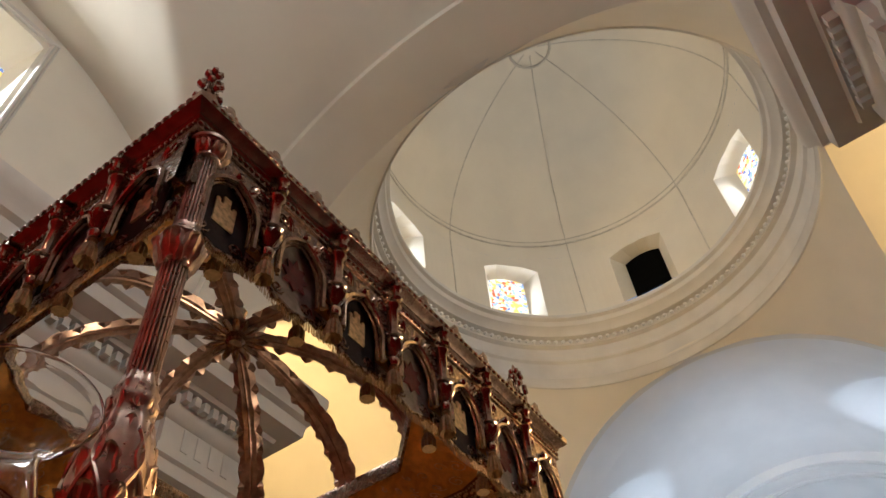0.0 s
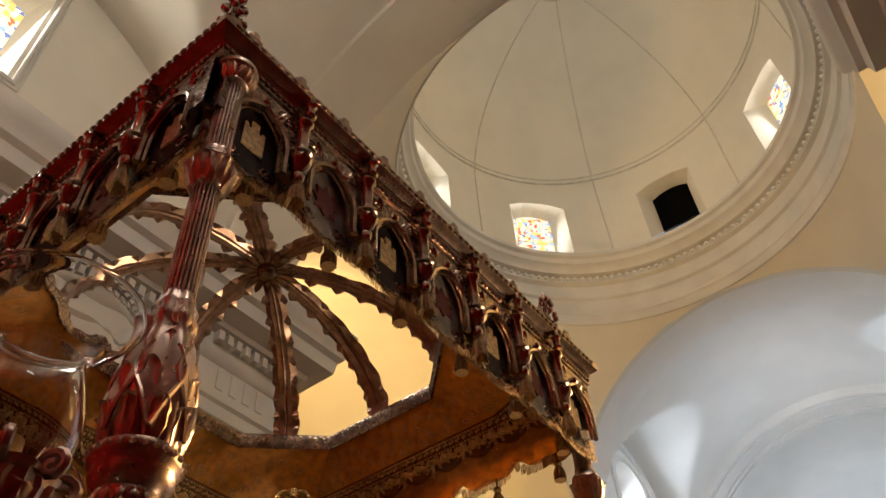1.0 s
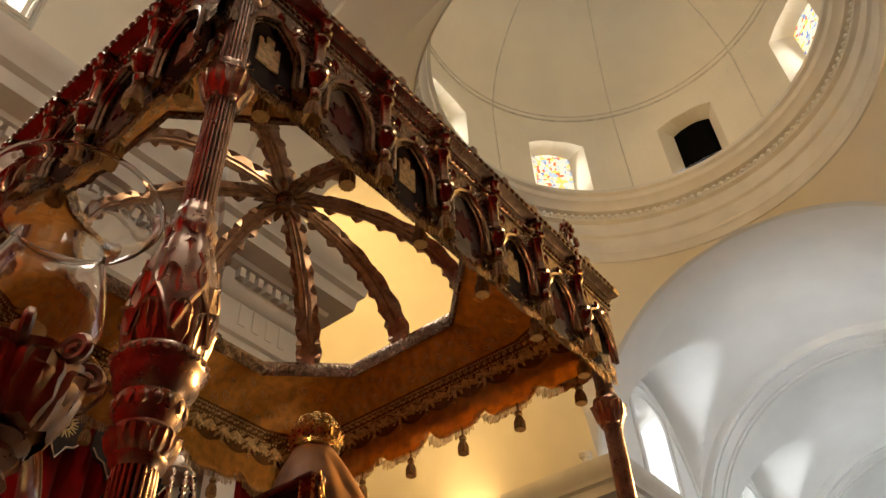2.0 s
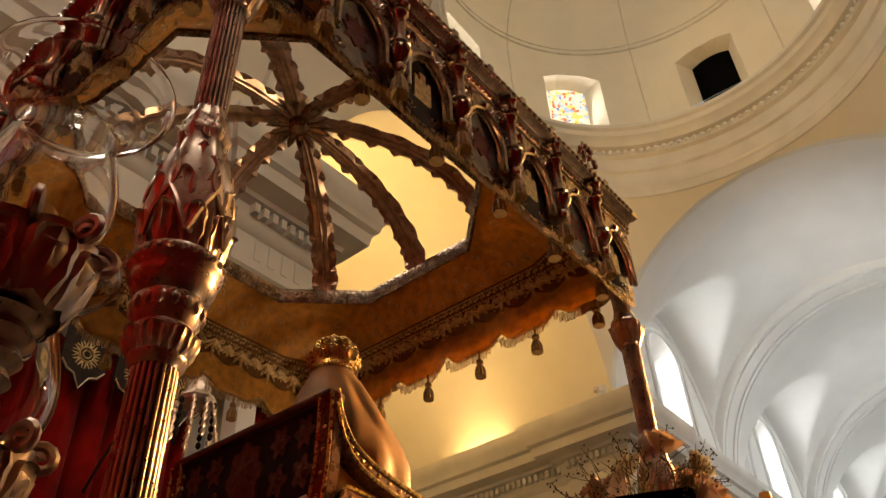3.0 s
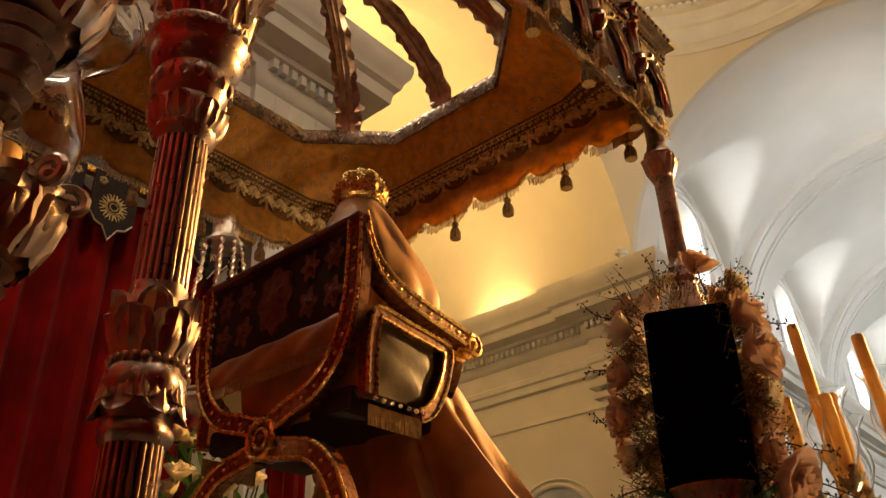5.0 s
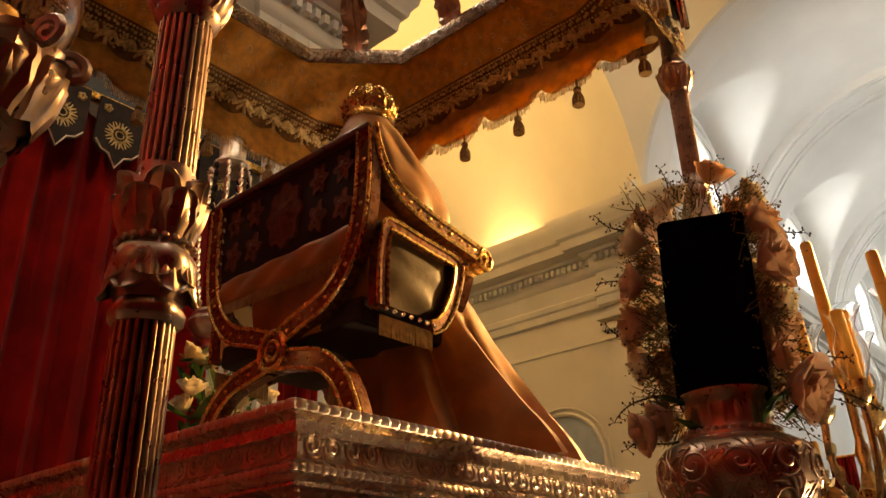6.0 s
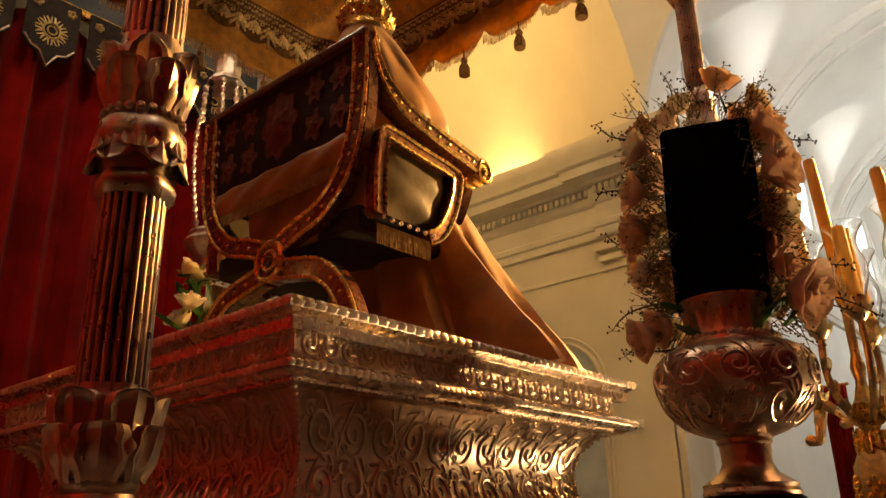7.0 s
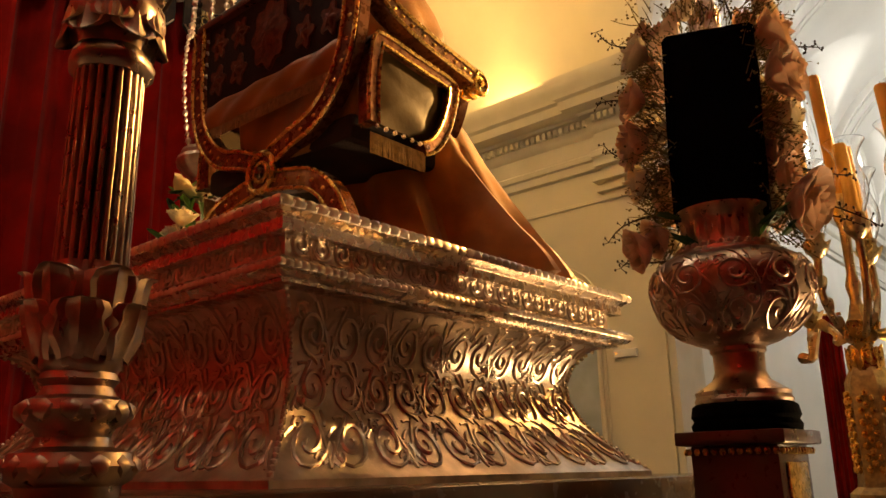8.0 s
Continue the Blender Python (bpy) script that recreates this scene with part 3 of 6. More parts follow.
def scrollwork(bm, length, height, pitch, rad, place, rows=2):
    """Rows of paired scrolls with stems and leaves between them."""
    n = max(1, round(length / pitch))
    p = length / n
    rh = height / rows
    for j in range(rows):
        for i in range(n):
            s = 1 if (i + j) % 2 else -1
            cu, cv = -length / 2 + p * (i + 0.5), rh * (j + 0.5)
            ridge(bm, spiral(cu, cv, min(p, rh) * 0.44, 1.7, math.pi / 2 * (1 + s), s), rad, place)
            ridge(bm, [(cu - s * p * 0.5 + s * p * 0.42 * t, cv - rh * 0.5 + rh * (0.05 + 0.95 * t ** 0.7)) for t in [k / 8 for k in range(9)]], rad * 0.8, place)
            ridge(bm, spiral(cu + s * p * 0.32, cv + rh * 0.30, min(p, rh) * 0.16, 1.2, 0, -s, 12), rad * 0.75, place, 4)
            ridge(bm, spiral(cu - s * p * 0.3, cv - rh * 0.28, min(p, rh) * 0.15, 1.2, math.pi, s, 12), rad * 0.75, place, 4)
            for k in range(4):
                a = math.pi * (0.2 + 0.2 * k) * s + (0 if s > 0 else math.pi)
                r0, r1 = min(p, rh) * 0.47, min(p, rh) * 0.62
                ridge(bm, [(cu + (r0 + (r1 - r0) * t) * math.cos(a + 0.5 * t), cv + (r0 + (r1 - r0) * t) * math.sin(a + 0.5 * t)) for t in (0, 0.5, 1)], rad * 0.8, place, 4)


def bumps(bm, path, spacing, size, z, out, closed=True):
    """A row of small slanting leaf bumps along a plan path."""
    pts = list(path) + ([path[0]] if closed else [])
    for a, b in zip(pts, pts[1:]):
        d = Vector(b) - Vector(a)
        n = max(1, int(d.length / spacing))
        d.normalize()
        nr = Vector((d.y, -d.x))
        for k in range(n):
            c = Vector(a) + (Vector(b) - Vector(a)) * ((k + 0.5) / n) + nr * out
            bmesh.ops.create_icosphere(bm, subdivisions=1, radius=1.0, matrix=Matrix.LocRotScale((c.x, c.y, z), Euler((0, 0, math.atan2(d.y, d.x))) , (size[0], size[1], size[2])) @ pose(0, 0, 0, 0, 35, 0))


def rect(hx, hy):
    return [(hx, -hy), (hx, hy), (-hx, hy), (-hx, -hy)]


def bar(bm, pts, width, y0, y1):
    """A flat bent bar in the x-z plane, from y0 to y1 in depth, with slightly eased edges."""
    rings = []
    n = len(pts)
    for i in range(n):
        a, b = Vector(pts[max(0, i - 1)]), Vector(pts[min(n - 1, i + 1)])
        d = (b - a).normalized()
        nx, nz = -d.y, d.x
        x, z = pts[i]
        w, e, ym = width / 2, width * 0.16, (y1 - y0) * 0.16
        sec = [(-w, y0 + ym), (-w + e, y0), (w - e, y0), (w, y0 + ym), (w, y1 - ym), (w - e, y1), (-w + e, y1), (-w, y1 - ym)]
        rings.append([(x + nx * o, y, z + nz * o) for o, y in sec])
    return skin(bm, rings, True, True)


def smooth_line(pts, n=8):
    """Catmull-Rom curve through points of any dimension."""
    P = [Vector(p) for p in pts]
    out = []
    for i in range(len(P) - 1):
        a, b, c, d = P[max(0, i - 1)], P[i], P[i + 1], P[min(len(P) - 1, i + 2)]
        for k in range(n):
            t = k / n
            out.append(0.5 * (2 * b + (c - a) * t + (2 * a - 5 * b + 4 * c - d) * t * t + (3 * b - a - 3 * c + d) * t ** 3))
    out.append(P[-1])
    return [tuple(v) for v in out]


# ---- altar block and silver plinth ----
altar = thing("altar_block", -1.85, 1.55, 0, "broad brown altar block with polished top carrying the silver plinth", "altar")
part("top", box(bmesh.new(), -0.98, 0.80, -1.12, 1.12, 1.15, 1.20, 0.008), M_TABLE, altar)
part("body", box(bmesh.new(), -0.93, 0.75, -1.07, 1.07, 0.0, 1.15, 0.01), M_DARKWOOD, altar)
for sx, sy in ((0.87, -0.88), (0.82, 0.91), (-0.87, -0.88), (-0.82, 0.91)):
    part("corner_block", box(bmesh.new(), sx - 0.09, sx + 0.09, sy - 0.10, sy + 0.10, 0.0, 1.203, 0.006), M_TABLE, altar)

HX, HY = 0.63, 0.567
plinth = thing("silver_plinth", -1.85, 1.657, 1.2, "embossed silver plinth with flared concave sides and scrollwork", "plinth")
BODY = [(0.012, 0.0), (0.012, 0.012), (-0.002, 0.022), (-0.028, 0.045), (-0.068, 0.085), (-0.105, 0.13), (-0.128, 0.18), (-0.132, 0.225), (-0.118, 0.268), (-0.09, 0.30), (-0.066, 0.315)]
part("body", moulding(bmesh.new(), rect(HX, HY), BODY, True), M_SILVER, plinth)
part("ledge", moulding(bmesh.new(), rect(HX, HY), [(-0.066, 0.315), (-0.03, 0.317), (-0.03, 0.322), (-0.012, 0.326), (-0.004, 0.333), (-0.002, 0.346), (-0.01, 0.353), (-0.022, 0.357), (-0.05, 0.36)], True), M_SMOOTH, plinth)
part("frieze", moulding(bmesh.new(), rect(HX, HY), [(-0.05, 0.36), (-0.047, 0.365), (-0.047, 0.412), (-0.05, 0.418)], True), M_SILVER, plinth)
bm = moulding(bmesh.new(), rect(HX, HY), [(-0.05, 0.418), (-0.018, 0.421), (-0.014, 0.426), (0.0, 0.431), (0.004, 0.441), (-0.002, 0.450), (-0.014, 0.454), (-0.03, 0.455)], True)
box(bm, -HX + 0.02, HX - 0.02, -HY + 0.02, HY - 0.02, 0.40, 0.4545)
part("top_moulding", bm, M_SMOOTH, plinth)


def prof_out(z, prof):
    for (o0, z0), (o1, z1) in zip(prof, prof[1:]):
        if z0 <= z <= z1 and z1 > z0:
            return o0 + (o1 - o0) * (z - z0) / (z1 - z0)
    return prof[-1][0]


def plinth_face(k, prof, z_lo):
    half, dist = ((HY, HX), (HX, HY), (HY, HX), (HX, HY))[k]
    turn = Matrix.Rotation(math.pi / 2 * k, 4, "Z")

    def place(u, v, lift):
        z = z_lo + v
        o = prof_out(z, prof)
        return turn @ Vector((dist + o + lift, u * (half + o) / half, z))
    return half, place


for k in range(4):
    half, place = plinth_face(k, BODY, 0.022)
    bm = bmesh.new()
    scrollwork(bm, 2 * half - 0.03, 0.285, 0.098, 0.0050, place, 3)
    part("scroll_panel", bm, M_RELIEF, plinth, "raised leafy scrolls")
    half, place = plinth_face(k, [(-0.047, 0.36), (-0.047, 0.42)], 0.364)
    bm = bmesh.new()
    scrollwork(bm, 2 * half - 0.02, 0.05, 0.05, 0.0034, place, 1)
    part("frieze_scroll", bm, M_RELIEF, plinth)
    bm = bmesh.new()
    a = math.pi / 2 * k
    for i in range(34):
        z = 0.02 + 0.295 * i / 33
        o = prof_out(z, BODY)
        p = Matrix.Rotation(a, 4, "Z") @ Vector((((HX, HY)[k % 2]) + o + 0.001, ((HY, HX)[k % 2]) + o + 0.001, z))
        ball(bm, p.x, p.y, p.z, 0.0062)
    tagged(part("corner_beading", bm, M_RELIEF, plinth), kind="stuff")
bm = bmesh.new()
bumps(bm, rect(HX, HY), 0.024, (0.0165, 0.0042, 0.0105), 0.4405, 0.001)
part("leaf_moulding", bm, M_RELIEF, plinth)
bm = bmesh.new()
bumps(bm, rect(HX, HY), 0.016, (0.0115, 0.0036, 0.0075), 0.340, -0.003)
part("leaf_moulding", bm, M_RELIEF, plinth)

# ---- canopy poles ----
FLUTES = 22


def fluted(a, z):
    return 1 - 0.24 * (1 - abs(math.sin(FLUTES * a / 2))) ** 2.0


def shaft(r0, r1, z0, z1):
    return lathe(bmesh.new(), [(r0, z0), (r0 + (r1 - r0) * 0.5, (z0 + z1) / 2), (r1, z1)], 176, ripple=fluted)


def leaf_ring(bm, n, r, z, w, h, curl=0.6, belly=0.2, tilt=0, turn=0, down=False):
    for k in range(n):
        m = Matrix.Rotation(2 * math.pi * (k + turn) / n, 4, "Z") @ Matrix.Translation((r, 0, z)) @ pose(0, 0, 0, 0, tilt + (180 if down else 0), 0)
        if down:
            m = m @ Matrix.Scale(-1, 4, (1, 0, 0))
        leaf(bm, m, w, h, curl, belly)
    return bm


def lobed(n, d):
    return lambda a, z: 1 + d * math.cos(n * a)


pole = thing("canopy_pole", -0.98, 0.69, 1.203, "tall fluted silver canopy pole with leafy knobs", "pole", "poles of the canopy")
part("foot", lathe(bmesh.new(), [(0.042, 0.0), (0.044, 0.012), (0.052, 0.018), (0.057, 0.032), (0.052, 0.046), (0.036, 0.052), (0.031, 0.062), (0.034, 0.07), (0.043, 0.078), (0.047, 0.089), (0.043, 0.1), (0.034, 0.105), (0.03, 0.115), (0.035, 0.122), (0.032, 0.13), (0.036, 0.136), (0.036, 0.146), (0.04, 0.15)], 48), M_POLE, pole)
bm = bmesh.new()
for z, r, n in ((0.032, 0.053, 14), (0.089, 0.044, 12)):
    for k in range(n):
        a = 2 * math.pi * k / n
        bmesh.ops.create_icosphere(bm, subdivisions=1, radius=1, matrix=Matrix.Rotation(a, 4, "Z") @ Matrix.LocRotScale((r, 0, z), None, (0.008, 0.0105, 0.012)))
tagged(part("gadroon_band", bm, M_POLERELIEF, pole), kind="stuff")
part("collar", lathe(bmesh.new(), [(0.037, 0.146), (0.044, 0.156), (0.05, 0.174), (0.046, 0.196), (0.036, 0.222), (0.034, 0.236)], 48, ripple=lobed(6, 0.05)), M_POLE, pole)
part("acanthus_leaves", leaf_ring(leaf_ring(bmesh.new(), 6, 0.036, 0.150, 0.029, 0.105, 0.8, 0.14), 6, 0.041, 0.146, 0.026, 0.07, 0.9, 0.16, 0, 0.5), M_POLERELIEF, pole)
part("shaft", shaft(0.034, 0.0335, 0.225, 0.445), M_POLE, pole, "fluted silver shaft")
part("collar", lathe(bmesh.new(), [(0.034, 0.438), (0.04, 0.445), (0.041, 0.455), (0.036, 0.465), (0.044, 0.49), (0.048, 0.505), (0.046, 0.522), (0.037, 0.533), (0.038, 0.54), (0.044, 0.556), (0.047, 0.572), (0.044, 0.59), (0.036, 0.612), (0.034, 0.636)], 60, ripple=lobed(5, 0.04)), M_POLE, pole)
bm = leaf_ring(bmesh.new(), 6, 0.036, 0.535, 0.026, 0.085, 0.6, 0.13, 0, 0, True)
leaf_ring(bm, 6, 0.039, 0.525, 0.022, 0.055, 0.7, 0.15, 0, 0.5, True)
leaf_ring(bm, 6, 0.036, 0.54, 0.027, 0.10, 0.7, 0.12, 0, 0.5)
leaf_ring(bm, 6, 0.039, 0.545, 0.025, 0.068, 0.8, 0.17, 0, 0.0)
for k in range(22):
    a = 2 * math.pi * k / 22
    ball(bm, 0.041 * math.cos(a), 0.041 * math.sin(a), 0.537, 0.0055)
part("acanthus_leaves", bm, M_POLERELIEF, pole)
part("shaft", shaft(0.0335, 0.0335, 0.63, 0.86), M_POLE, pole, "fluted silver shaft")
part("capital", lathe(bmesh.new(), [(0.034, 0.855), (0.041, 0.866), (0.042, 0.876), (0.04, 0.90), (0.046, 0.922), (0.043, 0.93), (0.05, 0.95), (0.053, 0.976), (0.051, 0.985), (0.06, 1.0), (0.066, 1.02), (0.065, 1.03), (0.071, 1.04), (0.074, 1.055), (0.07, 1.066), (0.06, 1.07)], 60), M_POLE, pole)
bm = leaf_ring(bmesh.new(), 8, 0.039, 0.872, 0.02, 0.06, 0.9, 0.25)
for k in range(26):
    a = 2 * math.pi * k / 26
    ball(bm, 0.0715 * math.cos(a), 0.0715 * math.sin(a), 1.053, 0.0075)
for k in range(16):
    a = 2 * math.pi * k / 16
    bmesh.ops.create_icosphere(bm, subdivisions=1, radius=1, matrix=Matrix.Rotation(a, 4, "Z") @ Matrix.LocRotScale((0.0525, 0, 0.965), None, (0.006, 0.008, 0.015)))
part("capital_leaves", bm, M_POLERELIEF, pole)
part("bulb", lathe(bmesh.new(), [(0.058, 1.066), (0.062, 1.08), (0.066, 1.12), (0.067, 1.17), (0.064, 1.22), (0.057, 1.28), (0.048, 1.33), (0.04, 1.36), (0.043, 1.375), (0.045, 1.39), (0.038, 1.405), (0.041, 1.42), (0.034, 1.436), (0.031, 1.45)], 72, ripple=lobed(6, 0.07)), M_POLE, pole)
bm = leaf_ring(bmesh.new(), 9, 0.062, 1.07, 0.02, 0.11, 0.8, 0.10, 0, 0.5)
leaf_ring(bm, 8, 0.060, 1.165, 0.02, 0.10, 0.7, 0.10, -6, 0.0)
leaf_ring(bm, 7, 0.050, 1.26, 0.017, 0.085, 0.6, 0.10, -12, 0.5)
leaf_ring(bm, 8, 0.038, 1.405, 0.014, 0.06, 0.5, 0.12, 6, 0.5, True)
for k in range(6):
    a = 2 * math.pi * k / 6
    for s in (-1, 1):
        line = smooth_line([(0.07 * math.cos(a + s * 0.5), 0.07 * math.sin(a + s * 0.5), 1.09), (0.073 * math.cos(a + s * 0.25), 0.073 * math.sin(a + s * 0.25), 1.15), (0.068 * math.cos(a - s * 0.1), 0.068 * math.sin(a - s * 0.1), 1.22), (0.058 * math.cos(a + s * 0.12), 0.058 * math.sin(a + s * 0.12), 1.29)], 5)
        tube(bm, line, 0.0045, 5)
part("bulb_leaves", bm, M_POLERELIEF, pole)
part("shaft", shaft(0.031, 0.031, 1.445, 1.70), M_POLE, pole, "fluted silver shaft")
part("collar", lathe(bmesh.new(), [(0.031, 1.695), (0.038, 1.70), (0.04, 1.715), (0.045, 1.735), (0.047, 1.755), (0.044, 1.775), (0.05, 1.785), (0.046, 1.80), (0.036, 1.81), (0.033, 1.83)], 48, ripple=lobed(6, 0.05)), M_POLE, pole)
part("acanthus_leaves", leaf_ring(bmesh.new(), 6, 0.036, 1.70, 0.027, 0.10, 0.9, 0.2), M_POLERELIEF, pole)
part("shaft", shaft(0.032, 0.031, 1.82, 2.10), M_POLE, pole, "fluted silver shaft")
part("capital", lathe(bmesh.new(), [(0.032, 2.095), (0.04, 2.10), (0.04, 2.112), (0.036, 2.118), (0.05, 2.15), (0.058, 2.157), (0.058, 2.17)], 40), M_POLE, pole)
part("capital_leaves", leaf_ring(bmesh.new(), 6, 0.035, 2.10, 0.022, 0.065, 0.9, 0.3), M_POLERELIEF, pole)
for c in pole.children:      # the true heights of knobs and bulb
    for v in c.data.vertices:
        v.co.z = float(np.interp(v.co.z, [0.0, 0.15, 0.55, 0.86, 1.04, 1.43, 1.70, 2.2], [0.0, 0.126, 0.515, 0.825, 0.985, 1.33, 1.68, 2.2]))
copy_thing(pole, pose(-1.03, 2.46, 1.203, 0, 0, 35))
copy_thing(pole, pose(-2.72, 0.69, 1.203, 0, 0, 80))
copy_thing(pole, pose(-2.67, 2.46, 1.203, 0, 0, 120))

# ---- canopy ----
KX, KY = 0.89, 0.95
canopy = thing("processional_canopy", -1.85, 1.57, 3.36, "square silver canopy with arcaded sides, leaf cresting and gold cloth lining", "canopy")
Z = -3.36
FRAME = [(-0.06, 3.372), (-0.03, 3.368), (-0.012, 3.376), (-0.012, 3.388), (0.0, 3.392), (0.0, 3.43), (0.006, 3.436), (0.006, 3.444), (0.024, 3.458), (0.034, 3.468), (0.036, 3.492), (0.026, 3.50), (0.02, 3.516), (-0.02, 3.522), (-0.06, 3.52), (-0.06, 3.372)]
part("cornice_frame", moulding(bmesh.new(), rect(KX, KY), [(o, z + Z) for o, z in FRAME], True), M_DARKRELIEF, canopy)
bm = bmesh.new()
bumps(bm, rect(KX, KY), 0.021, (0.0095, 0.006, 0.009), 3.411 + Z, 0.002)
bumps(bm, rect(KX, KY), 0.03, (0.014, 0.006, 0.009), 3.481 + Z, 0.036)
tagged(part("frame_beading", bm, M_DARKRELIEF, canopy), kind="stuff")


def arch_top(q):
    """Height over the springing of a pointed arch at q from -1 to 1."""
    q = min(1.0, abs(q))
    return math.sqrt(max(0.0, 4 - (1 + q) ** 2)) / math.sqrt(3)


HW, SPR, RISE = 0.088, 3.165, 0.125
outline = [(-HW, 3.03), (-HW * 0.5, 3.012), (0, 3.0), (HW * 0.5, 3.012), (HW, 3.03)] + [(HW * q, SPR + RISE * arch_top(q)) for q in [1 - k / 8 for k in range(17)]]
MP = Matrix(((1, 0, 0, 0), (0, 0, 1, 0), (0, 1, 0, Z), (0, 0, 0, 1)))     # x stays, plate's y becomes height, depth along +y (inwards)
mesh_panel = slab(bmesh.new(), outline, Matrix.Translation((0, 0.022, 0)) @ MP, 0.012)
bay_src = new("bay")
bay_src.parent = canopy
panel = part("panel", mesh_panel, M_DARKVELVET, bay_src, "dark velvet panel with an embroidered emblem", False)
bm = bmesh.new()
for q in range(16):
    u0, u1 = -0.132 + 0.264 * q / 16, -0.132 + 0.264 * (q + 1) / 16
    h0, h1 = [(SPR + RISE * arch_top(u / HW) + 0.004) if abs(u) < HW else SPR - 0.03 for u in (u0, u1)]
    skin(bm, [[(u0, 0.0, h0 + Z), (u0, 0.0, 3.374 + Z), (u0, 0.028, 3.374 + Z), (u0, 0.028, h0 + Z)], [(u1, 0.0, h1 + Z), (u1, 0.0, 3.374 + Z), (u1, 0.028, 3.374 + Z), (u1, 0.028, h1 + Z)]], True)
bmesh.ops.remove_doubles(bm, verts=bm.verts, dist=0.0005)
part("spandrel", bm, M_DARKSILVER, bay_src)
for s in (-1, 1):
    bm = bmesh.new()
    ridge(bm, spiral(s * 0.085, 3.325, 0.026, 1.5, 0, s, 16), 0.005, lambda u, v, l: Vector((u, -l, v + Z)))
    part("spandrel_scroll", bm, M_DARKRELIEF, bay_src)
    part("spandrel_leaf", leaf(bmesh.new(), Matrix.Translation((s * 0.05, 0, 3.30 + Z)) @ pose(0, 0, 0, 0, 0, -90) @ pose(0, 0, 0, s * -25, 0, 0), 0.016, 0.06, 0.5, 0.15), M_DARKRELIEF, bay_src)
bm = bmesh.new()
ring_pts = [(HW * q, SPR + RISE * arch_top(q)) for q in [1 - k / 12 for k in range(25)]]
tube(bm, [(HW, -0.006, 3.06 + Z)] + [(x, -0.006, z + Z) for x, z in ring_pts] + [(-HW, -0.006, 3.06 + Z)], 0.0095, 6)
tube(bm, [(HW * 0.86, 0.004, 3.06 + Z)] + [(x * 0.86, 0.004, z - 0.014 + Z) for x, z in ring_pts] + [(-HW * 0.86, 0.004, 3.06 + Z)], 0.006, 5)
ball(bm, 0, -0.01, SPR + RISE + 0.02 + Z, 0.014, 1, (1, 1, 1.5))
part("arch", bm, M_DARKRELIEF, bay_src)
tower = [(-0.034, 3.095), (0.034, 3.095), (0.034, 3.20), (0.022, 3.20), (0.022, 3.185), (0.012, 3.185), (0.012, 3.225), (-0.012, 3.225), (-0.012, 3.185), (-0.022, 3.185), (-0.022, 3.20), (-0.034, 3.20)]
sprig = [(0.0, 3.075), (0.018, 3.10), (0.042, 3.095), (0.03, 3.125), (0.05, 3.15), (0.028, 3.16), (0.036, 3.195), (0.012, 3.185), (0.0, 3.22), (-0.012, 3.185), (-0.036, 3.195), (-0.028, 3.16), (-0.05, 3.15), (-0.03, 3.125), (-0.042, 3.095), (-0.018, 3.10)]
M_PALEPANEL = material("pale_grey_silk", (0.30, 0.27, 0.23), 0.6, vary=0.2, scale=30, bump=0.3, bump_scale=160, kind="weave")
M_REDPATCH = material("dark_red_patch", (0.12, 0.012, 0.012), 0.6, vary=0.2, scale=40, bump=0.3, bump_scale=160)
part("emblem", slab(bmesh.new(), tower, Matrix.Translation((0, 0.0165, 0)) @ MP, 0.006), M_BRONZE, bay_src, "gold embroidered tower", False)
sprig_mesh = part("emblem", slab(bmesh.new(), sprig, Matrix.Translation((0, 0.0165, 0)) @ MP, 0.006), M_REDPATCH, bay_src, "dark red embroidered sprig", False)
bm = bmesh.new()
lace = [(-0.13, 3.05), (-0.11, 3.015), (-0.08, 3.025), (-0.06, 2.995), (-0.03, 3.005), (0, 2.985), (0.03, 3.005), (0.06, 2.995), (0.08, 3.025), (0.11, 3.015), (0.13, 3.05), (0.13, 3.08), (-0.13, 3.08)]
slab(bm, lace, Matrix.Translation((0, 0.024, 0)) @ MP, 0.01)
for s in (-1, 1):
    ridge(bm, spiral(s * 0.055, 3.04, 0.022, 1.4, 0, s, 14), 0.004, lambda u, v, l: Vector((u, 0.022 - l, v + Z)))
part("lace_border", bm, M_DARKSILVER, bay_src)
bm = bmesh.new()
for k in range(40):
    u = -0.13 + 0.26 * k / 39
    zz = 3.03 - 0.03 * math.cos(u / 0.13 * math.pi * 0.5)
    tube(bm, [(u, 0.028, zz + Z), (u + random.uniform(-0.003, 0.003), 0.028, zz - 0.04 + Z)], 0.0014, 3, False)
part("fringe", bm, M_FRINGE, bay_src)

col_src = new("colonnette")
col_src.parent = canopy
CP = [(0.004, 3.062), (0.014, 3.066), (0.02, 3.085), (0.016, 3.10), (0.01, 3.108), (0.018, 3.12), (0.031, 3.15), (0.033, 3.165), (0.026, 3.18), (0.034, 3.186), (0.034, 3.194), (0.02, 3.2), (0.0185, 3.21), (0.0185, 3.335), (0.026, 3.345), (0.028, 3.36), (0.018, 3.368)]
part("post", lathe(bmesh.new(), [(r, z + Z) for r, z in CP], 24, 0, -0.012), M_DARKRELIEF, col_src)
bm = bmesh.new()
for k in range(7):
    m = Matrix.Translation((0, -0.012, 0)) @ Matrix.Rotation(2 * math.pi * k / 7, 4, "Z") @ Matrix.Translation((0.014, 0, 3.115 + Z))
    leaf(bm, m, 0.014, 0.07, 0.8, 0.3, 4, 5)
part("capital_leaves", bm, M_DARKRELIEF, col_src)
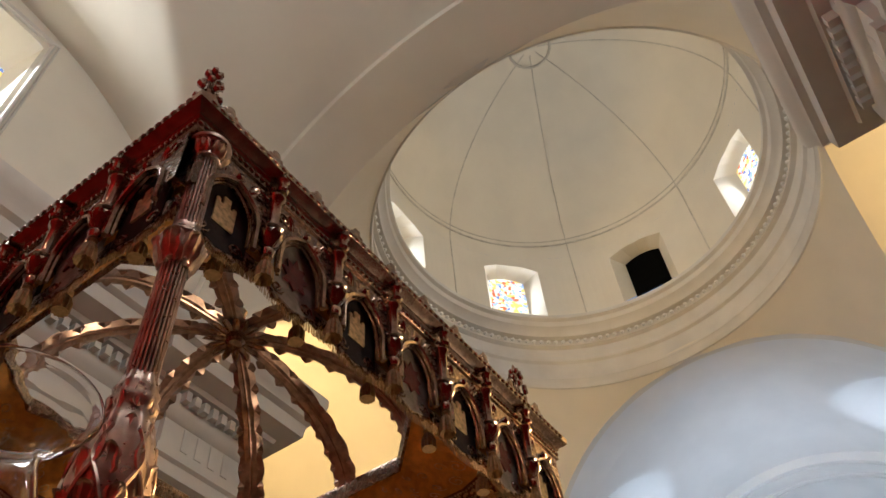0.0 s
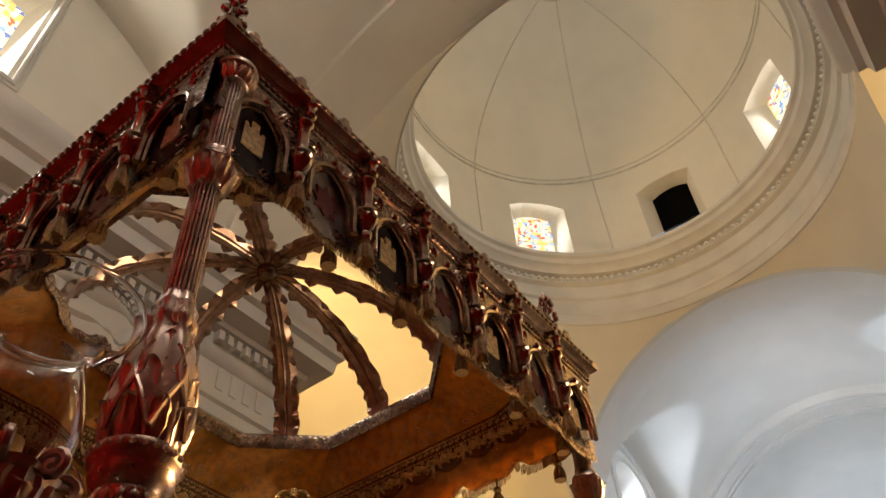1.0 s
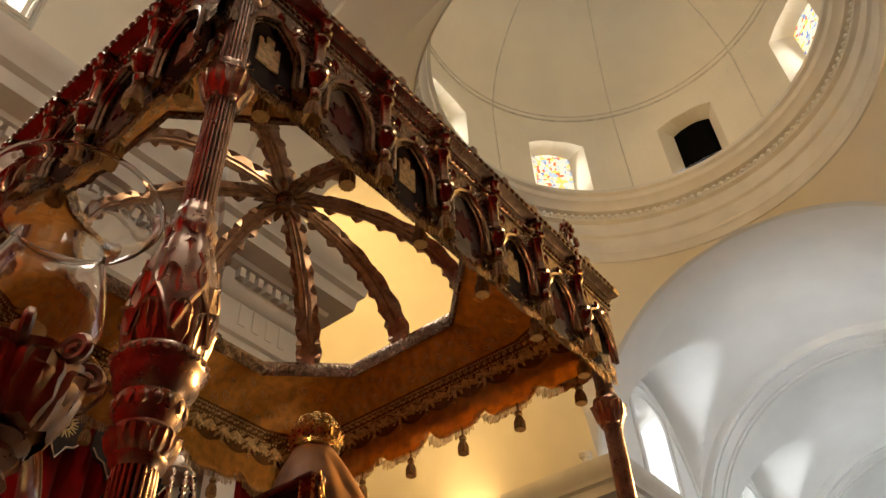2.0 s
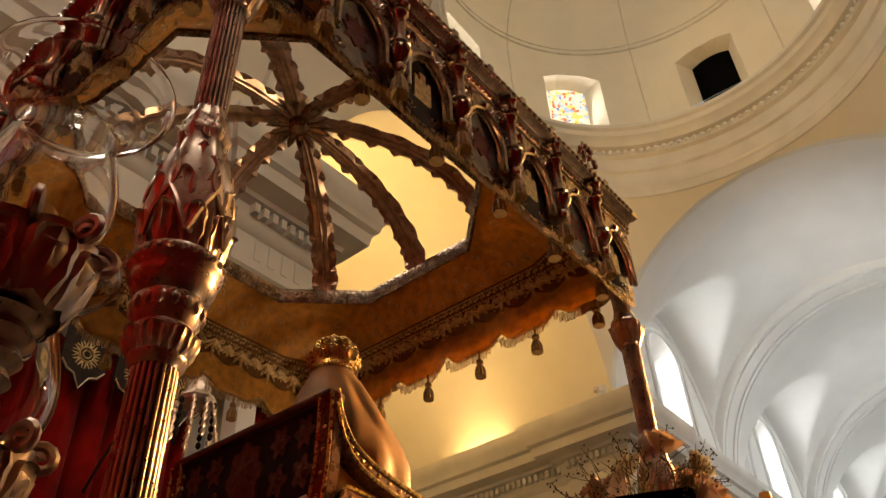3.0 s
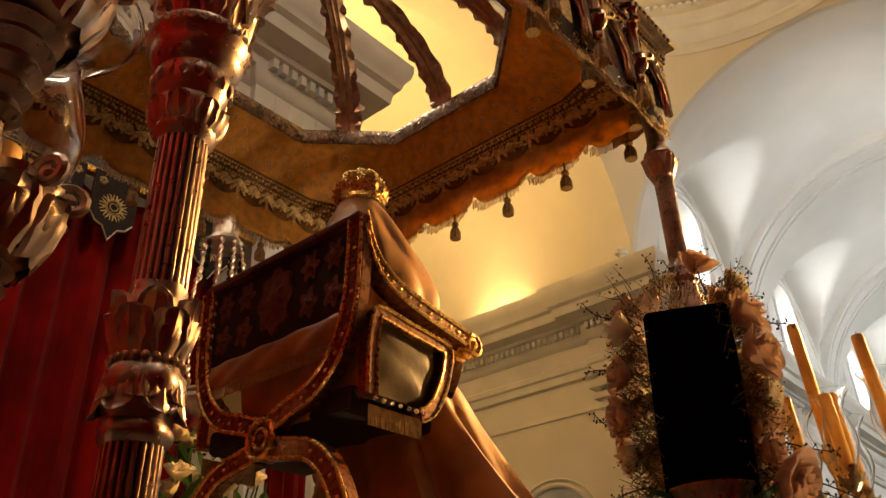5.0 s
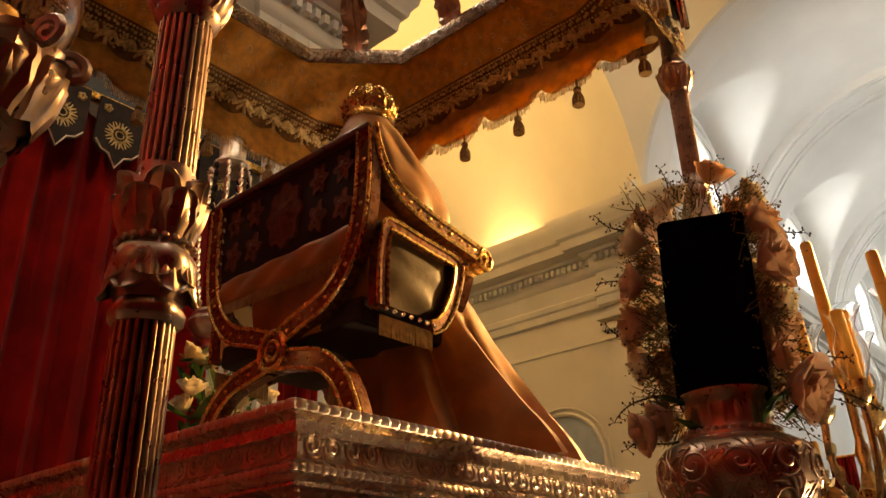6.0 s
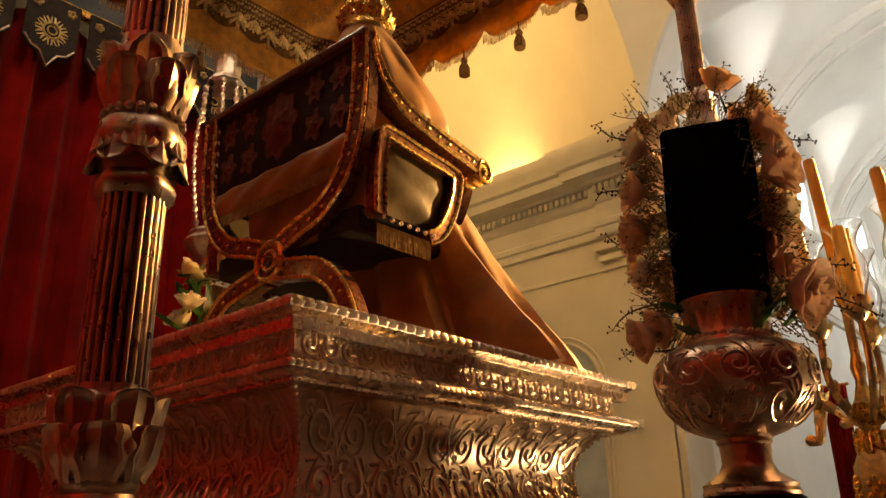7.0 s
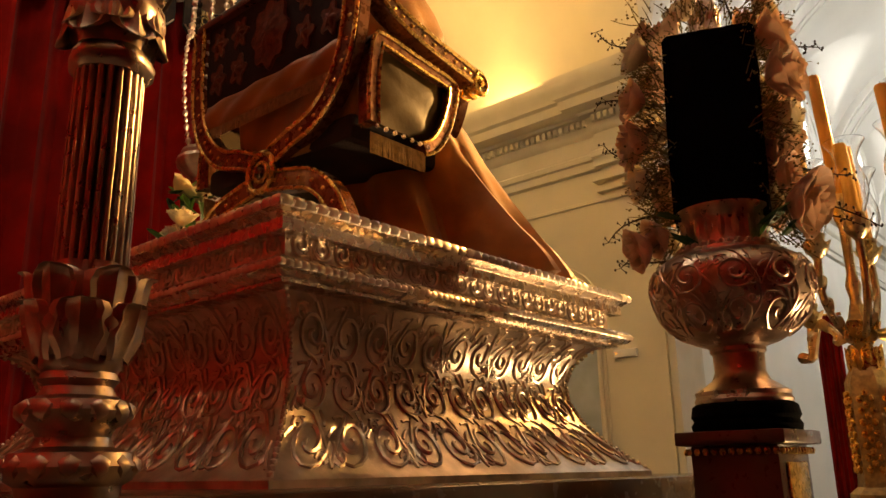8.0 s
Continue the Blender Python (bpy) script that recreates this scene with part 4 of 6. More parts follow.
part("tassel", lathe(bmesh.new(), [(0.003, 2.995 + Z), (0.018, 2.985 + Z), (0.024, 2.965 + Z), (0.0225, 3.0 + Z), (0.016, 3.035 + Z), (0.009, 3.045 + Z), (0.013, 3.055 + Z), (0.006, 3.066 + Z)], 24, 0, -0.012, lobed(12, 0.09)), M_FRINGE, col_src)
part("pinnacle", lathe(bmesh.new(), [(0.016, 3.372 + Z), (0.02, 3.385 + Z), (0.012, 3.395 + Z), (0.014, 3.43 + Z), (0.02, 3.44 + Z), (0.012, 3.448 + Z), (0.002, 3.51 + Z)], 12, 0, -0.03), M_DARKRELIEF, col_src)


def fleuron(h, w):
    bm = bmesh.new()
    ball(bm, 0, 0, h * 0.82, w * 0.26, 1, (1, 0.5, 1.7))
    for s in (-1, 1):
        ball(bm, s * w * 0.34, 0, h * 0.55, w * 0.24, 1, (1.2, 0.5, 1.0))
        ball(bm, s * w * 0.22, 0, h * 0.78, w * 0.15, 1, (1, 0.6, 1))
        ball(bm, s * w * 0.42, 0, h * 0.28, w * 0.18, 1, (1.1, 0.5, 0.9))
    ball(bm, 0, -w * 0.05, h * 0.45, w * 0.2, 1, (1, 0.8, 1.5))
    box(bm, -w * 0.1, w * 0.1, -w * 0.1, w * 0.1, 0, h * 0.4)
    return bm


big_src = part("crest_leaf", fleuron(0.092, 0.088), M_DARKRELIEF, canopy)
small_src = part("crest_leaf", fleuron(0.05, 0.066), M_DARKRELIEF, canopy)
SIDES = [(1, 0, 90), (0, 1, 180), (-1, 0, 270), (0, -1, 0)]      # outward direction; the piece's -y looks outwards after the turn


def twin(src, m, deep=True):
    ob = src.copy()
    scene.collection.objects.link(ob)
    ob.parent, ob.matrix_basis = src.parent, m
    if deep:
        for c in src.children:
            k = c.copy()
            scene.collection.objects.link(k)
            k.parent = ob
    return ob


first = {"bay": True, "col": True, "big": True, "small": True}


def place_piece(key, src, m, deep=True):
    if first[key]:
        src.matrix_basis = m
        first[key] = False
        return src
    return twin(src, m, deep)


def dress_bay(bay, pale):
    """Every other bay has a pale silk panel with the red sprig, the rest dark velvet with the tower."""
    for c in list(bay.children):
        kind = c.name.split(".")[0]
        if kind == "emblem" and (c.data is sprig_mesh.data) != pale and bay is not bay_src:
            bpy.data.objects.remove(c)
        elif kind == "panel" and pale:
            c.data = pale_mesh


pale_mesh = panel.data.copy()
pale_mesh.materials[0] = M_PALEPANEL
for dx, dy, turn in SIDES:
    half, dist = (KY, KX) if dx else (KX, KY)
    pitch = (2 * half - 0.06) / 7
    short = Matrix.Diagonal((1, 1, 0.86 if dx > 0 or dy < 0 else 0.42, 1))      # the front and west arcades are shallower

    def spot(u, z=0.0, o=0.0):
        return pose(dx * (dist + o) + (-dy * u if dy else 0), dy * (dist + o) + (dx * u if dx else 0), z, 0, 0, turn)
    for k in range(7):
        bay = place_piece("bay", bay_src, spot((k - 3) * pitch) @ short)
        dress_bay(bay, k % 2 == 1)
    for k in range(6):
        place_piece("col", col_src, spot((k - 2.5) * pitch) @ short)
    n = 10
    for k in range(n):
        u = -half + 2 * half * (k + 0.5) / n
        place_piece("big", big_src, spot(u, 3.515 + Z, -0.012), False)
    for k in range(1, n):
        u = -half + 2 * half * k / n
        place_piece("small", small_src, spot(u, 3.515 + Z, -0.012), False)
bpy.data.objects.remove(sprig_mesh)
fin = bmesh.new()
lathe(fin, [(0.03, 0.0), (0.034, 0.02), (0.018, 0.035), (0.024, 0.055), (0.012, 0.07), (0.01, 0.16), (0.016, 0.17), (0.004, 0.22)], 16)
for j, (z, r) in enumerate(((0.06, 0.034), (0.1, 0.03), (0.14, 0.025), (0.175, 0.018))):
    for k in range(5):
        a = 2 * math.pi * (k + j * 0.5) / 5
        ball(fin, r * math.cos(a), r * math.sin(a), z, 0.012, 1, (1, 1, 1.5))
fin_src = part("corner_finial", fin, M_DARKRELIEF, canopy, "tall spiky corner finial")
fin_src.matrix_basis = pose(KX - 0.01, -KY + 0.01, 3.515 + Z)
for fx, fy in ((KX - 0.015, 0.72), (-KX + 0.01, -KY + 0.01), (-KX + 0.01, KY - 0.01)):
    twin(fin_src, pose(fx, fy, 3.515 + Z), False)

# cloth lining: from the eight-sided opening down to the scalloped valance
OX, OY, CH = 0.57, 0.72, 0.285
VX, VY = KX - 0.07, KY - 0.055
opening = [(OX, -OY + CH), (OX, OY - CH), (OX - CH, OY), (-OX + CH, OY), (-OX, OY - CH), (-OX, -OY + CH), (-OX + CH, -OY), (OX - CH, -OY)]
target = [(VX, -VY * 0.82), (VX, VY * 0.82), (VX * 0.80, VY), (-VX * 0.80, VY), (-VX, VY * 0.82), (-VX, -VY * 0.82), (-VX * 0.80, -VY), (VX * 0.80, -VY)]
corner = [None, (VX, VY), None, (-VX, VY), None, (-VX, -VY), None, (VX, -VY)]
loop_o, loop_v = [], []
NS = 56
for k in range(8):
    a, b = Vector(opening[k]), Vector(opening[(k + 1) % 8])
    p, q = Vector(target[k]), Vector(target[(k + 1) % 8])
    for i in range(NS):
        t = i / NS
        loop_o.append(a.lerp(b, t))
        c = corner[k]
        if c:
            c = Vector(c)
            loop_v.append(p.lerp(c, t * 2) if t < 0.5 else c.lerp(q, t * 2 - 1))
        else:
            loop_v.append(p.lerp(q, t))


def scallop(v):
    """Depth of the valance at a place on its plan: six scallops a side."""
    on_x = abs(abs(v.x) - VX) < 1e-4
    u, h = (v.y, VY) if on_x else (v.x, VX)
    q = (u + h) / (2 * h) * 6
    f = q - math.floor(q)
    return 3.185 - 0.065 * math.sin(math.pi * f) ** 0.8 - 0.012 * math.sin(3 * math.pi * f)


rings = []
for s in [k / 7 for k in range(8)]:
    rings.append([tuple(o.lerp(v, s)) + (3.52 - 0.20 * s - 0.03 * math.sin(math.pi * s) + Z,) for o, v in zip(loop_o, loop_v)])
NV = 6
for j in range(1, NV + 1):
    t = j / NV
    rings.append([(v.x * (1 + 0.006 * t), v.y * (1 + 0.006 * t), 3.32 + (scallop(v) - 3.32) * t + Z) for v in loop_v])
lining = part("lining", skin(bmesh.new(), rings, True), M_CLOTH, canopy, "gold brocade lining with scalloped valance")
th = lining.modifiers.new("thick", "SOLIDIFY")
th.thickness = 0.006
bm = bmesh.new()
tot = len(loop_v)
run = [0.0]
for k in range(tot):
    run.append(run[-1] + (loop_v[(k + 1) % tot] - loop_v[k]).length)


def on_lining(u, v, lift):
    """u along the valance, v from its lower edge up over the bend and along the slope."""
    u = (u + run[-1] / 2) % run[-1]
    k = min(tot - 1, max(0, int(np.searchsorted(run, u)) - 1))
    t = (u - run[k]) / max(1e-6, run[k + 1] - run[k])
    vv, oo = loop_v[k].lerp(loop_v[(k + 1) % tot], t), loop_o[k].lerp(loop_o[(k + 1) % tot], t)
    inw = (oo - vv).normalized()
    if v < 0.12:
        return Vector((vv.x + inw.x * (0.011 + lift), vv.y + inw.y * (0.011 + lift), 3.20 + v + Z))
    s = 1 - (v - 0.12) / 0.36
    p = oo.lerp(vv, s)
    return Vector((p.x, p.y, 3.52 - 0.20 * s - 0.03 * math.sin(math.pi * s) + Z - 0.011 - lift))


NP = int(run[-1] / 0.078)
M_GROUND = material("brown_velvet_ground", (0.20, 0.095, 0.025), 0.7, vary=0.25, scale=40, bump=0.4, bump_scale=180)
NG = NP * 8
strip = []
for j in range(7):
    t = j / 6
    strip.append([on_lining(run[-1] * i / NG - run[-1] / 2, 0.262 + (0.088 - 0.035 * abs(math.cos(math.pi * i / 16)) - 0.262) * t, -0.005) for i in range(NG)])
part("embroidery_ground", skin(bmesh.new(), strip, True), M_GROUND, canopy, "dark brown velvet band under the embroidery")
for k in range(NP):
    u = run[-1] * k / NP - run[-1] / 2
    drop = 0.115 if k % 2 else 0.08
    for a in (-0.9, -0.45, 0.0, 0.45, 0.9):          # palmette hanging from the braid
        L = drop * (1 - 0.28 * abs(a))
        ridge(bm, [(u + L * 0.75 * math.sin(a) * t, 0.205 - 0.02 - L * math.cos(a) * t) for t in (0, 0.35, 0.7, 1.0)], 0.0085, on_lining, 5)
        p = on_lining(u + L * 0.85 * math.sin(a), 0.185 - L * 1.12 * math.cos(a), 0.002)
        ball(bm, p.x, p.y, p.z, 0.0062)
    ridge(bm, spiral(u + 0.039, 0.185, 0.016, 1.3, 0, 1 if k % 2 else -1, 14), 0.0042, on_lining, 4)
    ridge(bm, spiral(u + 0.01, 0.30 + 0.03 * (k % 2), 0.026, 1.4, k, 1 if k % 2 else -1, 14), 0.0026, on_lining, 4)
    ridge(bm, spiral(u + 0.045, 0.37 + 0.03 * (k % 3), 0.02, 1.2, k * 2, -1 if k % 2 else 1, 12), 0.0024, on_lining, 4)
for k in range(int(run[-1] / 0.017)):                  # outer rows of the braid
    for v in (0.200, 0.252):
        p = on_lining(k * 0.017 - run[-1] / 2, v, 0.002)
        ball(bm, p.x, p.y, p.z, 0.006)
for k in range(int(run[-1] / 0.02)):
    p = on_lining(k * 0.02 - run[-1] / 2, 0.225 + 0.006 * (k % 2), 0.0)
    ball(bm, p.x, p.y, p.z, 0.008)
for k in range(tot):
    v = loop_v[k]
    z = scallop(v) + Z
    for d in (0, 0.25, 0.5, 0.75):
        w = loop_v[(k + 1) % tot].lerp(v, d)
        tube(bm, [(w.x, w.y, z + 0.004), (w.x + random.uniform(-0.002, 0.002), w.y + random.uniform(-0.002, 0.002), z - 0.032 - random.uniform(0, 0.008))], 0.002, 3, False)
tagged(part("embroidery_and_fringe", bm, M_BRONZE, canopy, "raised metal-thread embroidery and fringe"), kind="stuff")
bm = moulding(bmesh.new(), opening[::-1], [(-0.004, 3.498 + Z), (-0.004, 3.562 + Z), (0.008, 3.566 + Z), (0.014, 3.54 + Z), (0.008, 3.494 + Z), (-0.004, 3.498 + Z)], True)
part("opening_band", bm, M_DARKSILVER, canopy, "embroidered silver band round the opening")
bm = lathe(bmesh.new(), [(0.021, -0.088), (0.0205, -0.055), (0.013, -0.036), (0.007, -0.031), (0.0145, -0.023), (0.012, -0.011), (0.0035, -0.004), (0.0035, 0.03)], 24, ripple=lobed(12, 0.10))
tas = part("tassel", bm, M_FRINGE, canopy, "small gold valance tassel")
put = False
for dx, dy, turn in SIDES:
    half, dist = (VY, VX) if dx else (VX, VY)
    for k in range(6):
        u = -half + 2 * half * (k + 0.5) / 6 + (0.0 if dx else -0.035 * dy)
        m = pose(dx * dist + (-dy * u if dy else 0), dy * dist + (dx * u if dx else 0), 3.105 + Z)
        if not put:
            tas.matrix_basis, put = m, True
        else:
            twin(tas, m, False)
# crown of eight ribs over the opening
mids = []
for k in range(8):
    mids.append((Vector(opening[k]) + Vector(opening[(k + 1) % 8])) / 2)
for p in mids:
    bm = bmesh.new()
    R0 = p.length
    d = p.normalized()
    side = Vector((-d.y, d.x, 0))
    rows_t, rows_b, mid_line = [], [], []
    for i in range(37):
        t = math.pi / 2 * i / 36
        r = 0.05 + (R0 - 0.05) * math.cos(t) ** 0.9
        z = 3.535 + 0.37 * math.sin(t) ** 1.15
        n = Vector((d.x * math.cos(t), d.y * math.cos(t), math.sin(t)))
        w = 0.056 * (1 + 0.10 * math.cos(i * 1.05)) * (0.62 + 0.38 * math.cos(t * 0.9))
        c = Vector((d.x * r, d.y * r, z + Z))
        rows_t.append([c - side * w + n * 0.004, c - side * w * 0.5 - n * 0.010, c - n * 0.004, c + side * w * 0.5 - n * 0.010, c + side * w + n * 0.004, c + n * 0.014])
        mid_line.append(c - n * 0.006)
    skin(bm, rows_t, True, True)
    tube(bm, mid_line, 0.006, 5)
    for i in range(4, 33, 4):
        c, tang = Vector(mid_line[i]), (Vector(mid_line[i + 1]) - Vector(mid_line[i - 1])).normalized()
        for q in (-1, 1):
            out = side * q
            down = tang.cross(out) * q
            if down.z > 0:
                down = -down
            m = Matrix((down, out.cross(down), out)).transposed().to_4x4()
            m.translation = c + out * 0.02
            leaf(bm, m, 0.028, 0.042, 0.35, 0.06, 4, 5)
    part("rib", bm, M_POLERELIEF, canopy, "arched silver rib edged with leaves")
bm = lathe(bmesh.new(), [(0.005, 3.845), (0.03, 3.85), (0.04, 3.865), (0.035, 3.88), (0.07, 3.895), (0.06, 3.92), (0.03, 3.93), (0.045, 3.97), (0.02, 4.0), (0.03, 4.04), (0.002, 4.08)], 32)
for v in bm.verts:
    v.co.z += Z
boss = part("boss", bm, M_DARKRELIEF, canopy, "starburst silver boss")
for k in range(16):
    m = Matrix.Rotation(2 * math.pi * k / 16, 4, "Z") @ Matrix.Translation((0.03, 0, 3.88 + Z)) @ pose(0, 0, 0, 0, 82, 0)
    part("petal", leaf(bmesh.new(), m, 0.016, 0.12, 0.5, 0.1, 4, 6), M_DARKRELIEF, boss)
# ---- throne ----
throne = thing("throne_chair", -1.853, 1.53, 1.655, "carved gilded throne with dark velvet back and crossed legs", "chair")
RIGHT = smooth_line([(0.03, 0.345), (0.10, 0.372), (0.19, 0.40), (0.26, 0.455), (0.305, 0.53), (0.328, 0.63), (0.335, 0.74), (0.336, 0.85)], 7)
LEG = smooth_line([(0.03, 0.28), (0.10, 0.268), (0.19, 0.245), (0.26, 0.19), (0.31, 0.10), (0.335, 0.0)], 7)
for y0 in (-0.025, 0.37):
    for s in (-1, 1):
        for line in (RIGHT, LEG):
            pts = [(s * x, z) for x, z in line if y0 < 0 or z < 0.56]
            b = part("crossed_bar", bar(bmesh.new(), pts, 0.056, y0, y0 + 0.045), M_GILTWOOD, throne)
            bm = bmesh.new()
            for o in (-0.024, 0.024):
                edge = []
                for i, (x, z) in enumerate(pts):
                    q, r = Vector(pts[max(0, i - 1)]), Vector(pts[min(len(pts) - 1, i + 1)])
                    d = (r - q).normalized()
                    edge.append((x - d.y * o, y0 - 0.001, z + d.x * o))
                tube(bm, edge, 0.0056, 6)
            for i in range(3, len(pts) - 2, 4):
                ball(bm, pts[i][0], y0 - 0.0005, pts[i][1], 0.0056, 1, (1.4, 0.4, 1.0))
            part("gilt_edging", bm, M_GOLD, b)
    bm = bmesh.new()
    for r, w in ((0.052, 0.012), (0.026, 0.008)):
        tube(bm, [(r * math.cos(2 * math.pi * k / 32), y0 - 0.003, 0.31 + r * math.sin(2 * math.pi * k / 32)) for k in range(33)], w * 0.7, 6)
    part("rosette_ring", bm, M_GOLD, throne)
    bm = bmesh.new()
    bmesh.ops.create_cone(bm, cap_ends=True, segments=32, radius1=0.056, radius2=0.056, depth=0.045, matrix=Matrix.Translation((0, y0 + 0.0225, 0.31)) @ pose(0, 0, 0, 90, 0, 0))
    ball(bm, 0, y0 - 0.004, 0.31, 0.016)
    part("rosette", bm, M_GILTWOOD, throne)
# back
bm = box(bmesh.new(), -0.335, 0.335, -0.012, 0.022, 0.585, 0.845, 0.006)
back = part("backrest", bm, M_DARKVELVET, throne, "dark velvet back with raised embroidery")
stud = part("stud", ball(bmesh.new(), 0, 0, 0, 0.0075), M_SMOOTH, back, "small silver stud")
stud.matrix_basis = pose(-0.305, -0.014, 0.605)
for x, z in [(q * 0.305, 0.62 + 0.038 * k) for q in (-1, 1) for k in range(6)]:
    twin(stud, pose(x, -0.014, z), False)
M_DIM = material("dull_red_embroidery", (0.17, 0.045, 0.022), 0.6, 0.25, vary=0.25, scale=50, bump=0.4, bump_scale=160)


def flower_plate(cx, cz, rx, rz, n, deep, thick):
    """A lobed embroidered patch standing a little proud of the velvet, with a raised middle."""
    bm = bmesh.new()
    rings = []
    for k, (q, y) in enumerate(((1.0, -0.011), (0.97, -0.011 - thick), (0.55, -0.012 - thick * 0.6), (0.34, -0.012 - thick * 1.5), (0.02, -0.012 - thick * 1.9))):
        rings.append([(cx + rx * q * (1 + deep * math.cos(n * a)) * math.cos(a), y, cz + rz * q * (1 + deep * math.cos(n * a)) * math.sin(a)) for a in [2 * math.pi * i / 60 for i in range(60)]])
    return skin(bm, rings, True, True)


for x in (-0.245, -0.145, 0.145, 0.245):
    for z in (0.66, 0.775):
        part("emblem", flower_plate(x, z, 0.034, 0.042, 5 if z < 0.7 else 6, 0.24, 0.006), M_DIM, back)
part("emblem", flower_plate(0, 0.715, 0.075, 0.10, 8, 0.10, 0.010), M_DIM, back, "large shield emblem")
part("top_rail", box(bmesh.new(), -0.352, 0.352, -0.03, 0.03, 0.845, 0.868, 0.006), M_DARKWOOD, throne)
bm = bmesh.new()
rings = []
for j in range(7):
    rings.append([(x, -0.012 - 0.008 * math.sin(j * 0.5) + 0.004 * math.sin(40 * x + j), 0.588 - 0.013 * j) for x in [-0.32 + 0.64 * i / 60 for i in range(61)]])
sash = part("back_drape", skin(bm, rings, False), M_MANTLE, throne, "red-brown fringed drape under the back")
th = sash.modifiers.new("thick", "SOLIDIFY")
th.thickness = 0.004
rings = []
for j in range(14):
    rings.append([(x, 0.012 + 0.010 * math.sin(18 * x + 0.25 * j) + 0.02 * (j / 13) - 0.02 * (j / 13) * math.cos(6 * x), 0.60 - 0.018 * j - 0.03 * math.sin((x + 0.14) * 7)) for x in [-0.15 + 0.45 * i / 50 for i in range(51)]])
fall = part("mantle_fall", skin(bmesh.new(), rings, False), M_MANTLE, throne, "brown-gold cloth hanging through the open back")
th = fall.modifiers.new("thick", "SOLIDIFY")
th.thickness = 0.004
bm = bmesh.new()
for i in range(130):
    x = -0.32 + 0.64 * i / 129
    tube(bm, [(x, -0.018, 0.512), (x + random.uniform(-0.002, 0.002), -0.018, 0.478)], 0.0016, 3, False)
part("drape_fringe", bm, M_FRINGE, throne)
for s in (-1, 1):
    X = s * 0.325
    armcurve = smooth_line([(-0.01, 0.845), (0.01, 0.775), (0.05, 0.715), (0.12, 0.675), (0.24, 0.645), (0.36, 0.625), (0.41, 0.615)], 6)
    lower = smooth_line([(0.0, 0.60), (0.05, 0.598), (0.18, 0.585), (0.33, 0.572)], 5)

    def to_side(bm, s=s):
        for v in bm.verts:
            x, y, z = v.co
            v.co = (s * 0.335 + y * s, x, z)
        return bm
    arm = part("armrest", to_side(bar(bmesh.new(), armcurve, 0.046, -0.03, 0.03)), M_GILTWOOD, throne, "carved sloping armrest with scroll end")
    bm = bmesh.new()
    for o in (-0.021, 0.021):
        tube(bm, [(s * 0.366, y, z + o) for y, z in armcurve], 0.0055, 5)
    for i in range(4, len(armcurve) - 3, 2):
        ball(bm, s * 0.366, armcurve[i][0], armcurve[i][1], 0.0055, 1, (0.5, 1.5, 1))
    sp = spiral(0.425, 0.60, 0.034, 1.6, math.pi * 0.6, -1, 26)
    for dx in (-0.03, 0.0, 0.03):
        tube(bm, [(s * (0.335 + dx), y, z) for y, z in sp], 0.009, 6)
    part("scroll", bm, M_GOLD, arm)
    # side panel and its frame
    frame_line = smooth_line([(0.03, 0.36), (0.03, 0.48), (0.045, 0.575), (0.07, 0.59), (0.18, 0.577), (0.31, 0.562), (0.325, 0.54), (0.30, 0.45), (0.255, 0.375), (0.21, 0.345)], 6)
    fr = part("side_frame", to_side(bar(bmesh.new(), frame_line, 0.034, -0.02, 0.02)), M_GILTWOOD, throne)
    bm = bmesh.new()
    for o in (-0.016, 0.016):
        e = []
        for i, (y, z) in enumerate(frame_line):
            q, r = Vector(frame_line[max(0, i - 1)]), Vector(frame_line[min(len(frame_line) - 1, i + 1)])
            d = (r - q).normalized()
            e.append((s * 0.356, y - d.y * o, z + d.x * o))
        tube(bm, e, 0.0048, 5)
    part("gilt_edging", bm, M_GOLD, fr)
    pan = [(0.035, 0.37), (0.035, 0.50), (0.055, 0.578), (0.30, 0.555), (0.305, 0.52), (0.28, 0.44), (0.235, 0.375)]
    dense = [((a[0] + (b[0] - a[0]) * t), (a[1] + (b[1] - a[1]) * t)) for a, b in zip(pan, pan[1:] + pan[:1]) for t in (0, 0.2, 0.4, 0.6, 0.8)]
    rings = [[(s * 0.325, y, z) for y, z in dense]]
    for q in (1.0, 0.93, 0.82, 0.65, 0.45, 0.25, 0.05):
        rings.append([(s * (0.336 + 0.014 * (1 - q * q) + 0.002 * math.sin(26 * (0.165 + (y - 0.165) * q) + 60 * (z - 0.47) * q)), 0.165 + (y - 0.165) * q, 0.47 + (z - 0.47) * q) for y, z in dense])
    part("side_panel", skin(bmesh.new(), rings, True, True), M_SIDE, throne, "soft gold-brown upholstered side cushion")
    for k in range(7):
        part("stud", ball(bmesh.new(), s * 0.356, 0.04 + 0.03 * k, 0.352, 0.0072), M_SMOOTH, fr)
    bm = bmesh.new()
    for k in range(60):
        y = 0.03 + 0.19 * k / 59
        tube(bm, [(s * 0.345, y, 0.338), (s * 0.345 + random.uniform(-0.002, 0.002), y, 0.285)], 0.0017, 3, False)
    part("fringe", bm, M_FRINGE, throne)
part("seat", box(bmesh.new(), -0.30, 0.30, 0.01, 0.38, 0.33, 0.40, 0.015), M_DARKVELVET, throne)

